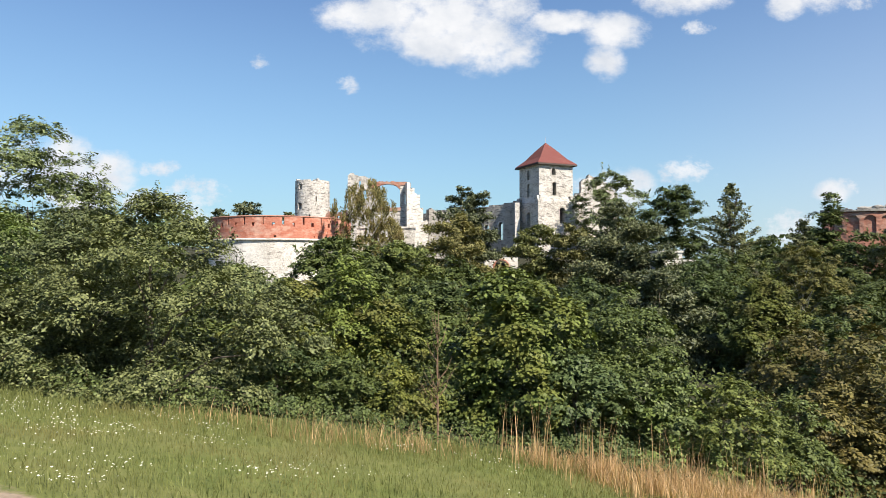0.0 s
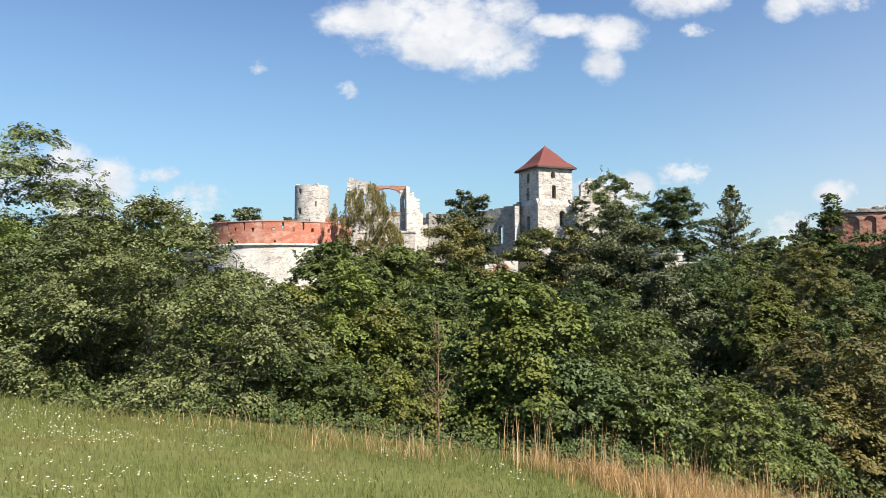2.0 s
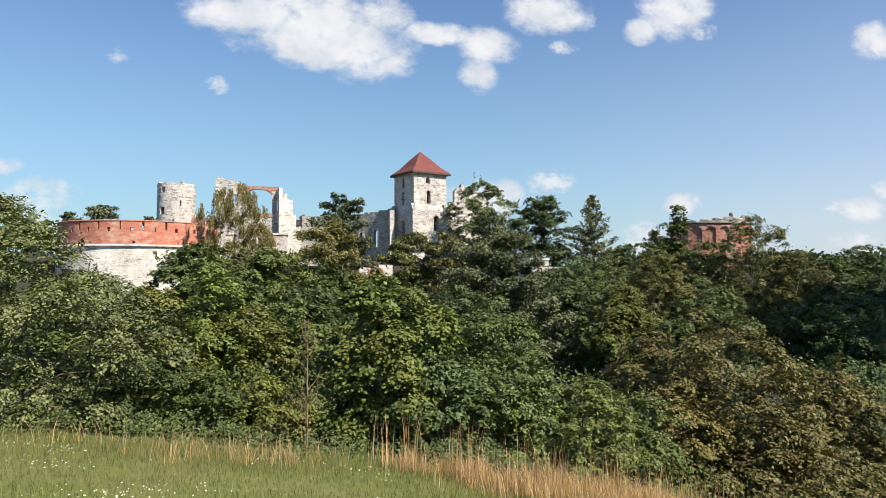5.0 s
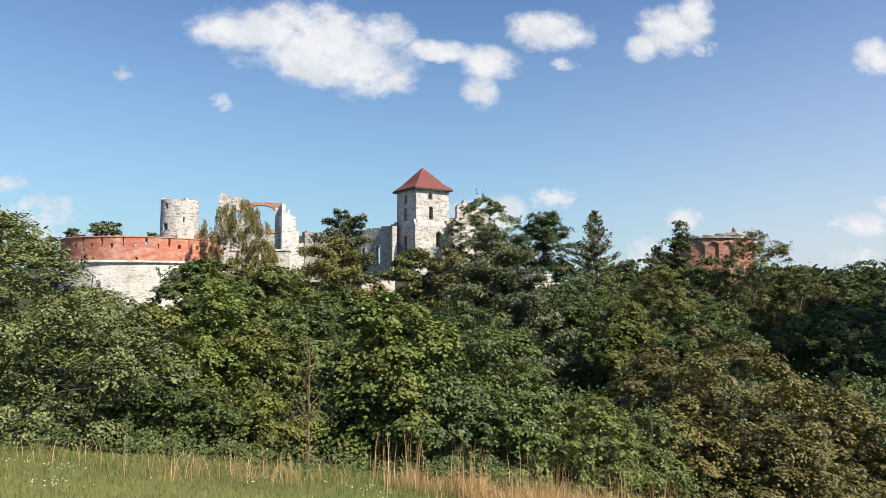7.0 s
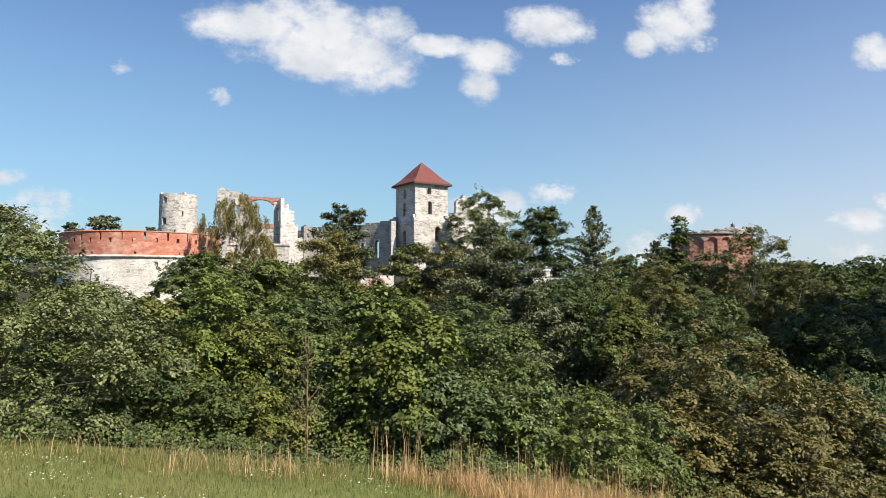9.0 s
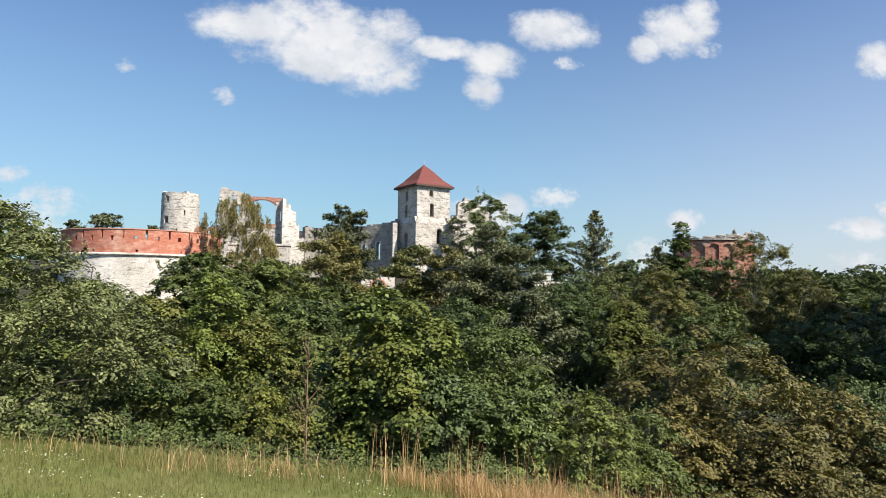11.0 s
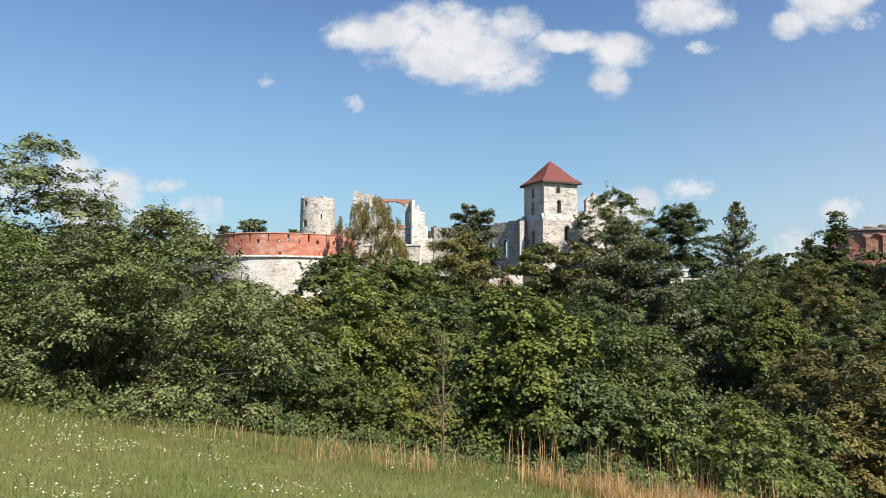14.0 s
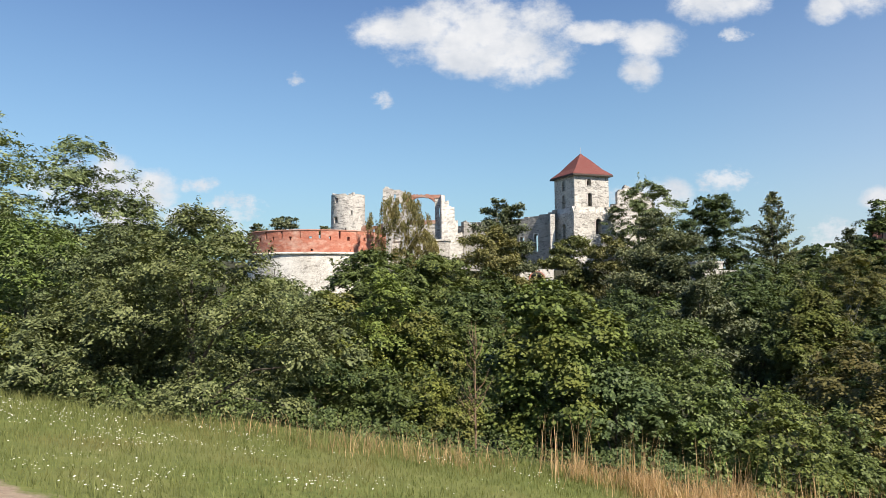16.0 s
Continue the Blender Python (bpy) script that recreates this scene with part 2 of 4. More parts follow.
STEEL = Mat("galvanised_steel").surface((0.4, 0.4, 0.42), 0.45)
TWIG = bark_material("reddish_twig_bark", (0.14, 0.085, 0.055), (0.30, 0.20, 0.13))

LEAF_HAW = leaf_material("hawthorn_leaf", (0.046, 0.073, 0.028), (0.140, 0.196, 0.082))
LEAF_BRIGHT = leaf_material("bright_green_leaf", (0.054, 0.102, 0.021), (0.128, 0.214, 0.052))
LEAF_YELLOW = leaf_material("yellow_green_leaf", (0.059, 0.092, 0.016), (0.145, 0.194, 0.040), (0.119, 0.138, 0.040))
LEAF_MAPLE = leaf_material("maple_leaf", (0.033, 0.067, 0.016), (0.100, 0.168, 0.041), (0.110, 0.156, 0.036))
LEAF_OAK = leaf_material("oak_leaf", (0.037, 0.074, 0.025), (0.092, 0.156, 0.056))
LEAF_DARK = leaf_material("dark_broad_leaf", (0.032, 0.060, 0.020), (0.085, 0.142, 0.045))
LEAF_MID = leaf_material("mid_green_leaf", (0.041, 0.075, 0.018), (0.105, 0.162, 0.046))
LEAF_BIRCH = leaf_material("birch_leaf", (0.054, 0.076, 0.023), (0.135, 0.162, 0.054), (0.118, 0.130, 0.048))
LEAF_WEEPING = leaf_material("yellowing_birch_leaf", (0.100, 0.110, 0.040), (0.230, 0.235, 0.095), (0.22, 0.20, 0.09), 0.3)
LEAF_ASH = leaf_material("ash_leaf", (0.070, 0.118, 0.041), (0.181, 0.264, 0.112))
NEEDLE = leaf_material("pine_needle", (0.055, 0.084, 0.034), (0.156, 0.212, 0.086), None, 0.15)
LEAF_PLUM = leaf_material("plum_leaf", (0.060, 0.068, 0.022), (0.146, 0.152, 0.050), (0.128, 0.124, 0.042))
NEEDLE_OLIVE = leaf_material("olive_pine_needle", (0.074, 0.090, 0.034), (0.172, 0.196, 0.076), None, 0.15)
NEEDLE_DARK = leaf_material("spruce_needle", (0.048, 0.074, 0.040), (0.138, 0.186, 0.098), None, 0.12)
STRAW = leaf_material("dry_straw", (0.33, 0.23, 0.12), (0.58, 0.43, 0.25), None, 0.3)
BLADE = leaf_material("meadow_grass_blade", (0.120, 0.165, 0.050), (0.165, 0.215, 0.074), (0.175, 0.195, 0.070), 0.3)
PETAL = Mat("white_petals").surface((0.74, 0.74, 0.60), 0.7)


def ground_material():
    m = Mat("meadow_ground")
    vec = m.coords()
    col = m.ramp(m.noise(3.0, 8, 0.7, vec), [(0.3, (0.082, 0.105, 0.022)), (0.55, (0.13, 0.152, 0.035)), (0.75, (0.19, 0.19, 0.058))])
    col = m.mix(m.ramp(m.noise(0.4, 3, 0.5, vec), [(0.4, (0, 0, 0)), (0.7, (0.6, 0.6, 0.6))]), col, (0.18, 0.17, 0.06))
    # bare footpath near the camera: a worn band along a slanting line
    sep = m.node("ShaderNodeSeparateXYZ")
    m.link(vec, sep.inputs[0])
    a = m.node("ShaderNodeMath")
    a.operation = "MULTIPLY_ADD"
    m.link(sep.outputs[0], a.inputs[0])
    a.inputs[1].default_value, a.inputs[2].default_value = 0.36, -4.05
    d = m.node("ShaderNodeMath")
    d.operation = "ADD"
    m.link(a.outputs[0], d.inputs[0])
    m.link(sep.outputs[1], d.inputs[1])
    e = m.node("ShaderNodeMath")
    e.operation = "ABSOLUTE"
    m.link(d.outputs[0], e.inputs[0])
    w = m.node("ShaderNodeMath")
    w.operation = "MULTIPLY_ADD"
    m.link(m.noise(2.2, 5, 0.65, vec), w.inputs[0])
    w.inputs[1].default_value = 1.25
    m.link(e.outputs[0], w.inputs[2])
    bare = m.ramp(w.outputs[0], [(0.80, (1, 1, 1)), (1.0, (0, 0, 0))])
    dirt = m.ramp(m.noise(7, 6, 0.7, vec), [(0.3, (0.22, 0.16, 0.11)), (0.7, (0.36, 0.28, 0.20))])
    # woodland litter, its colour darkened further for the shade under the bushes
    shaded_litter = m.ramp(m.noise(2.5, 6, 0.7, vec), [(0.35, (0.020, 0.021, 0.011)), (0.7, (0.048, 0.046, 0.023))])
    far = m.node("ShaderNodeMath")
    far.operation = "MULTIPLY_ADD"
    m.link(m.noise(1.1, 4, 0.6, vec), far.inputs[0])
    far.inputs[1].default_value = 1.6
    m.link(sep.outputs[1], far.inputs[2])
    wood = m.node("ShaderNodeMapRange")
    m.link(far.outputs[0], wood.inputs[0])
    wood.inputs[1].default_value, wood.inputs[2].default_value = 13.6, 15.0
    col = m.mix(wood.outputs[0], col, shaded_litter)
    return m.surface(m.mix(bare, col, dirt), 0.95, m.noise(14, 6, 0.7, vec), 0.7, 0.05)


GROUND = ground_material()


# ---- helpers for shapes ----
def mesh_of(name, verts, faces, material, smooth=False):
    me = bpy.data.meshes.new(name)
    me.from_pydata([tuple(v) for v in verts] if not isinstance(verts, np.ndarray) else verts.tolist(), [], faces if isinstance(faces, list) else faces.tolist())
    me.materials.append(material)
    if smooth:
        me.polygons.foreach_set("use_smooth", [True] * len(me.polygons))
    me.update()
    return me


def part(name, me, parent, label=""):
    ob = new(name, me)
    ob.parent = parent
    return tagged(ob, label) if label else ob


def thing(name, m, label, category, group="", kind=""):
    ob = new(name)
    ob.matrix_world = m
    ob.empty_display_size = 0.5
    return tagged(ob, label, category, group, kind)


def bm_mesh(name, bm, material, smooth=False):
    me = bpy.data.meshes.new(name)
    bm.normal_update()
    bm.to_mesh(me)
    bm.free()
    me.materials.append(material)
    if smooth:
        me.polygons.foreach_set("use_smooth", [True] * len(me.polygons))
    return me


def box(bm, a, b, m=None):
    r = bmesh.ops.create_cube(bm, size=1.0)
    mid, size = (Vector(a) + Vector(b)) / 2, Vector(b) - Vector(a)
    mm = Matrix.Translation(mid) @ Matrix.Diagonal((*size, 1))
    bmesh.ops.transform(bm, matrix=(m @ mm) if m else mm, verts=r["verts"])


def shell(name, place, s0, s1, z0, z1, cell, solid, thick, material, wrap=False, rough=0.03):
    """A wall as a lattice of cells: place(s, z, t) sets each corner (t: depth, 0 outside), solid(s, z) leaves openings and ragged edges."""
    ns, nz = max(1, round((s1 - s0) / cell)), max(1, round((z1 - z0) / cell))
    ds, dz = (s1 - s0) / ns, (z1 - z0) / nz
    inside = np.zeros((ns + 2, nz + 2), bool)
    for i in range(ns):
        for k in range(nz):
            inside[i + 1, k + 1] = solid(s0 + (i + 0.5) * ds, z0 + (k + 0.5) * dz)
    if wrap:
        inside[0], inside[ns + 1] = inside[ns], inside[1]
    verts, index, faces = [], {}, []

    def vert(i, k, side):
        if wrap:
            i %= ns
        key = (i, k, side)
        if key not in index:
            s, z = s0 + i * ds, z0 + k * dz
            wob = rough * noise.noise((s * 1.7, z * 2.3, side * 9.0))
            verts.append(place(s, z, (thick if side else 0.0) + wob))
            index[key] = len(verts) - 1
        return index[key]

    for i in range(ns):
        for k in range(nz):
            if not inside[i + 1, k + 1]:
                continue
            faces.append((vert(i, k, 0), vert(i + 1, k, 0), vert(i + 1, k + 1, 0), vert(i, k + 1, 0)))
            faces.append((vert(i, k + 1, 1), vert(i + 1, k + 1, 1), vert(i + 1, k, 1), vert(i, k, 1)))
            if not inside[i, k + 1]:
                faces.append((vert(i, k, 1), vert(i, k, 0), vert(i, k + 1, 0), vert(i, k + 1, 1)))
            if not inside[i + 2, k + 1]:
                faces.append((vert(i + 1, k, 0), vert(i + 1, k, 1), vert(i + 1, k + 1, 1), vert(i + 1, k + 1, 0)))
            if not inside[i + 1, k]:
                faces.append((vert(i, k, 1), vert(i + 1, k, 1), vert(i + 1, k, 0), vert(i, k, 0)))
            if not inside[i + 1, k + 2]:
                faces.append((vert(i, k + 1, 0), vert(i + 1, k + 1, 0), vert(i + 1, k + 1, 1), vert(i, k + 1, 1)))
    return mesh_of(name, verts, faces, material)


def flat(p, q):
    """A place() for a straight wall from p to q (plan), its outside on the right hand of that way."""
    p, q = Vector((*p, 0)), Vector((*q, 0))
    way = (q - p).normalized()
    inward = Vector((-way.y, way.x, 0))
    return lambda s, z, t: p + way * s + inward * t + Vector((0, 0, z))


def ragged(s, amount=0.5, seed=0.0):
    return amount * noise.noise((s * 0.9, seed, 3.1)) + 0.5 * amount * noise.noise((s * 2.7, seed, 7.7))


def arched(s, z, mid, width, low, high):
    """True inside an opening with a round head."""
    half = width / 2
    if abs(s - mid) > half or z < low or z > high:
        return False
    spring = high - half
    return z <= spring or (s - mid) ** 2 + (z - spring) ** 2 <= half ** 2


def step(a, b, v):
    k = min(1.0, max(0.0, (v - a) / (b - a)))
    return k * k * (3 - 2 * k)


# ---- ground ----
def height(x, y):
    """The land: a meadow that falls away ahead and to the right, a wooded dip, the castle hill, then the plain."""
    near = -0.135 * (min(y, 30) + max(min(x, 25), -25)) - 0.012 * min(max(x, 0), 12) ** 2 - 0.08 * max(0, min(y, 40) - 15) * step(12, 25, y)
    far = -6 + 9 * step(70, 112, y) - 4 * step(30, 80, x) * step(20, 60, y) + 3 * step(-20, -60, x)
    far -= 26 * step(170, 500, math.hypot(x, y - 60))
    k = step(16, 55, math.hypot(x, y))
    return near * (1 - k) + far * k


def build_ground():
    half = [0.0]
    gap = 0.5
    while half[-1] < 4200:
        half.append(half[-1] + gap)
        gap *= 1.085 if half[-1] > 14 else 1.0
    xs = [-v for v in reversed(half[1:])] + half
    verts = [(x, y + 8, height(x, y + 8) + 0.03 * noise.noise((x * 0.8, y * 0.8, 0))) for y in xs for x in xs]
    n = len(xs)
    faces = [(j * n + i, j * n + i + 1, (j + 1) * n + i + 1, (j + 1) * n + i) for j in range(n - 1) for i in range(n - 1)]
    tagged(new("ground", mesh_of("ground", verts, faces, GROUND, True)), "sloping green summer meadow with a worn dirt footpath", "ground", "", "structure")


build_ground()


# ---- castle ----
def window_surround(name, parent, place, mid, width, low, high, material):
    """A thin band of dressed stones or bricks round an arched opening, standing a little proud."""
    band = 0.22
    solid = lambda s, z: arched(s, z, mid, width + 2 * band, low - 0.1, high + band) and not arched(s, z, mid, width, low, high)
    out = lambda s, z, t: place(s, z, t - 0.07)
    part(name, shell(name, out, mid - width, mid + width, low - 0.2, high + 0.4, 0.11, solid, 0.25, material), parent, "weathered arched window surround")


def square_tower():
    """The keep: a square shaft with a tiled hipped roof on a wider, battered lower storey."""
    turn, side = 23.0, 6.9
    tower = thing("castle_tower", pose(16.75, 115.0, 2.0, 0, 0, turn), "square limestone castle tower with a red tiled hipped roof", "tower")
    top, low_top = 17.7, 12.0
    # openings of each face: middle, width, sill, head (metres along the face and above the base)
    front = [(2.9, 0.75, 15.7, 17.0), (3.05, 0.85, 12.1, 14.5)]
    west = [(3.6, 0.8, 15.1, 16.9), (3.7, 0.9, 11.9, 14.4)]
    corners = [((0, 0), (side, 0), front), ((side, 0), (side, side), front), ((side, side), (0, side), west), ((0, side), (0, 0), [(side - m, w, a, b) for m, w, a, b in west])]
    for p, q, holes in corners:
        solid = lambda s, z, holes=holes: not any(arched(s, z, *h) for h in holes)
        w = part("tower_wall", shell("tower_wall", flat(p, q), 0, side, low_top - 1.5, top, 0.22, solid, 0.9, LIMESTONE, rough=0.05), tower)
        for h in holes:
            window_surround("window_surround", w, flat(p, q), *h, LIMESTONE)
    # lower storey, wider by half a metre, its head sloping back to the shaft
    b = 0.55
    base = [((-b, -b), (side + b, -b), [(4.9, 1.15, 7.2, 10.0)]), ((side + b, -b), (side + b, side + b), []),
            ((side + b, side + b), (-b, side + b), []), ((-b, side + b), (-b, -b), [(4.8, 1.2, 5.8, 9.2)])]
    for p, q, holes in base:
        solid = lambda s, z, holes=holes: not any(arched(s, z, *h) for h in holes)
        length = side + 2 * b
        place = flat(p, q)

        def lean(s, z, t, place=place):
            return place(s, z, t + max(0.0, z - 10.9) * 0.5 - max(0.0, 10.9 - z) * 0.015)
        w = part("lower_wall", shell("lower_wall", lean, 0, length, -4, low_top, 0.25, solid, 1.0, LIMESTONE, rough=0.06), tower)
        for h in holes:
            window_surround("window_surround", w, place, *h, LIMESTONE)
    # hipped roof with slightly flared eaves
    bm = bmesh.new()
    c, o = side / 2, 0.55
    rings = [(c + o, top - 0.10), (c + o, top + 0.08), (c * 0.80, top + 1.15), (c * 0.42, top + 2.75), (0.05, top + 4.3)]
    loops = [[bm.verts.new((c + sx * r, c + sy * r, z)) for sx, sy in ((-1, -1), (1, -1), (1, 1), (-1, 1))] for r, z in rings]
    bm.faces.new(loops[0][::-1])
    for lo, hi in zip(loops, loops[1:]):
        for i in range(4):
            bm.faces.new((lo[i], lo[(i + 1) % 4], hi[(i + 1) % 4], hi[i]))
    bm.faces.new(loops[-1])
    roof = part("roof", bm_mesh("roof", bm, TILE), tower, "red clay tile roof with hips")
    bm = bmesh.new()
    for i, (sx, sy) in enumerate(((1, 0), (0, 1), (-1, 0), (0, -1))):
        m = Matrix.Translation((c, c, 0)) @ Matrix.Rotation(i * math.pi / 2, 4, "Z")
        box(bm, (c + o - 0.06, -c - o, top - 0.28), (c + o + 0.06, c + o + 0.06, top - 0.02), m)
    part("eaves_board", bm_mesh("eaves_board", bm, DARK_EDGE), roof, "dark timber eaves board")
    bm = bmesh.new()
    bmesh.ops.create_cone(bm, cap_ends=True, segments=6, radius1=0.05, radius2=0.02, depth=1.3, matrix=Matrix.Translation((c, c, top + 4.8)))
    part("lightning_rod", bm_mesh("lightning_rod", bm, STEEL), roof, "thin steel lightning rod")


square_tower()


def north_range():
    """The roofless palace range that runs from the tower towards the arch, with tall window holes."""
    wall = thing("palace_wall", pose(13.6, 119.2, 2.0), "roofless limestone palace wall with tall windows, greyed for shade", "wall")
    p, q = (-18.5, 14.5), (0.1, 0)
    length = math.hypot(18.6, 14.5)
    holes = [(length - 7.0, 1.0, 4.1, 7.4), (length - 3.9, 1.0, 4.5, 7.8), (length - 12.5, 1.0, 4.1, 7.4), (length - 16.5, 1.0, 4.1, 7.4)]
    niches = [(length - m, 1.6, 0.4, 2.9) for m in (2.6, 5.2, 7.8, 10.4)]

    def solid(s, z):
        d = length - s
        top = 11.5 - 0.10 * d + (0.9 if d > 13 else 0) + ragged(s, 0.35, 1.0)
        return z < top and not any(arched(s, z, *h) for h in holes) and not any(arched(s, z, *h) for h in niches)
    # the grey stone colour carries the shade on this wall
    w = part("range_wall", shell("range_wall", flat(p, q), 0, length, -3, 13.5, 0.25, solid, 1.1, GREYSTONE, rough=0.05), wall)
    for h in holes:
        window_surround("window_surround", w, flat(p, q), *h, LIMEWASH)
    for h in niches:
        inset = lambda s, z, t: flat(p, q)(s, z, t + 0.45)
        part("niche_back", shell("niche_back", inset, h[0] - 1, h[0] + 1, 0.2, 3.0, 0.4, lambda s, z: True, 0.3, GREYSTONE), w)
    # buttress in paler stone than the wall, for the sunlight on it
    bm = bmesh.new()
    box(bm, (-0.75, -1.3, -3), (0.05, 0.2, 11.0))
    bmesh.ops.bevel(bm, geom=list(bm.edges), offset=0.08, segments=1)
    part("buttress", bm_mesh("buttress", bm, LIMEWASH), wall, "stone buttress coloured paler for sunlight")


north_range()


def east_ruin():
    """The broken wall and gable on the other side of the tower."""
    ruin = thing("ruined_wall", pose(23.4, 118.2, 2.0), "broken limestone gable wall with a ragged top", "wall")

    def solid_a(s, z):
        return z < 11.4 + 0.25 * s + ragged(s, 0.5, 4.0)
    part("return_wall", shell("return_wall", flat((-0.7, -0.5), (2.0, 5.0)), 0, 6.1, -3, 15, 0.25, solid_a, 0.9, LIMESTONE, rough=0.05), ruin)

    def solid_b(s, z):
        top = 16.3 - 0.40 * abs(s - 3.4) ** 1.25 - (1.8 if s < 1.2 else 0) + ragged(s, 0.7, 9.0)
        return z < top
    part("gable", shell("gable", flat((0.9, 2.9), (9.2, 4.7)), 0, 8.4, -3, 17, 0.22, solid_b, 0.9, LIMESTONE, rough=0.08), ruin)


east_ruin()


def round_tower():
    tower = thing("round_tower", pose(-24.7, 125.0, 3.0), "round roofless limestone tower with small windows", "tower")
    r = 3.2

    def place(s, z, t):
        a = s / r
        rr = r - t + 0.012 * (12 - z)
        return Vector((rr * math.sin(a), -rr * math.cos(a), z))
    circ = 2 * math.pi * r
    front = circ / 2
    holes = [(front - 1.85, 0.9, 9.2, 10.5), (front - 1.75, 0.6, 13.1, 13.9), (front - 2.7, 0.35, 11.6, 12.6), (front + 1.3, 0.3, 10.6, 11.6), (front + 0.2, 0.3, 7.4, 8.2)]

    def turned(s, z, t):
        return place(s - front, z, t)

    def solid(s, z):
        return z < 14.75 + ragged(s, 0.25, 5.0) and not any(abs(s - m) < w / 2 and a < z < b for m, w, a, b in holes)
    part("tower_wall", shell("tower_wall", turned, 0, circ, -3, 15.4, 0.24, solid, 0.8, LIMESTONE, True, 0.05), tower)
    bm = bmesh.new()
    bmesh.ops.create_cone(bm, cap_ends=True, segments=32, radius1=2.5, radius2=2.5, depth=0.3, matrix=Matrix.Translation((0, 0, 12.6)))
    part("floor_slab", bm_mesh("floor_slab", bm, GREYSTONE), tower)


round_tower()


def arch_ruin():
    """The palace gable with the great open arch."""
    ruin = thing("arch_ruin", pose(-17.6, 122.0, 3.0), "ruined palace gable with a wide brick arch", "ruin")
    line = flat((0, 0), (14.8, 0))

    def stone(s, z):
        if s < 4.2:
            top = 15.9 - 0.30 * abs(s - 0.6) * (1 if s > 0.6 else 2) + ragged(s, 0.35, 2.0)
            return z < top and not (2.0 < s < 2.5 and 13.4 < z < 14.6) and not (2.9 < s < 3.6 and 11.2 < z < 12.8)
        if s < 5.2:
            return z < 13.4 and not (z > 12.9 and s > 4.9)
        if s < 9.6:
            return z < 8.9
        return z < 14.2 - (0.45 if s > 10.6 else 0) and not arched(s, z, 10.9, 0.9, 10.2, 12.1)
    part("gable_wall", shell("gable_wall", line, 0, 11.1, -3, 16.5, 0.2, stone, 1.0, LIMESTONE, rough=0.05), ruin)

    def lintel(s, z):
        if not 3.9 < s < 11.0 or z > 14.3 + ragged(s, 0.15, 8.0):
            return False
        head = 12.6 + 1.25 * math.sqrt(max(0.0, 1 - ((s - 7.35) / 2.3) ** 2)) if abs(s - 7.35) < 2.3 else 12.6
        return z > (head if abs(s - 7.35) < 2.3 else 13.0 if s < 5.1 else 13.6)
    part("brick_arch", shell("brick_arch", lambda s, z, t: line(s, z, t - 0.08), 3.8, 11.2, 12.4, 14.8, 0.13, lintel, 1.1, OLD_BRICK, rough=0.05), ruin, "restored dark red brick arch")
    bm = bmesh.new()
    box(bm, (5.0, -0.12, 8.85), (9.8, 1.05, 9.5))
    bmesh.ops.bevel(bm, geom=list(bm.edges), offset=0.05, segments=1)
    part("brick_sill", bm_mesh("brick_sill", bm, OLD_BRICK), ruin, "red brick sill under the arch")

    def pier(s, z):
        top = 14.0 - (0 if s < 0.6 else 1.1 if s < 1.5 else 2.2 if s < 2.4 else 4.6 if s < 3.1 else 7.0) + ragged(s, 0.3, 6.0)
        return z < top
    part("stepped_pier", shell("stepped_pier", flat((11.0, -1.4), (15.0, -0.2)), 0, 4.1, -3, 14.8, 0.2, pier, 1.2, LIMEWASH, rough=0.05), ruin, "pale stepped stone pier")
    # same pier, its shadow side put into the colour with the greyer stone
    part("pier_return", shell("pier_return", flat((11.1, 1.0), (11.1, -1.3)), 0, 2.2, -3, 14.0, 0.25, lambda s, z: not arched(s, z, 1.2, 0.9, 9.6, 11.6), 0.5, GREYSTONE, rough=0.05), ruin)

    def low(s, z):
        return z < 9.4 - 0.2 * s + ragged(s, 0.6, 12.0)
    part("low_wall", shell("low_wall", flat((15.0, 0.8), (22.5, 6.0)), 0, 9.0, -3, 11, 0.25, low, 0.9, GREYSTONE, rough=0.05), ruin)

    def link_wall(s, z):
        return z < 8.6 + ragged(s, 0.5, 15.0) and not arched(s, z, 3.2, 0.8, 6.6, 8.0)
    part("link_wall", shell("link_wall", flat((-5.0, 1.5), (0.0, 0.3)), 0, 5.1, -3, 10, 0.22, link_wall, 0.8, OLD_BRICK, rough=0.05), ruin, "low broken wall with patches of brick")


arch_ruin()


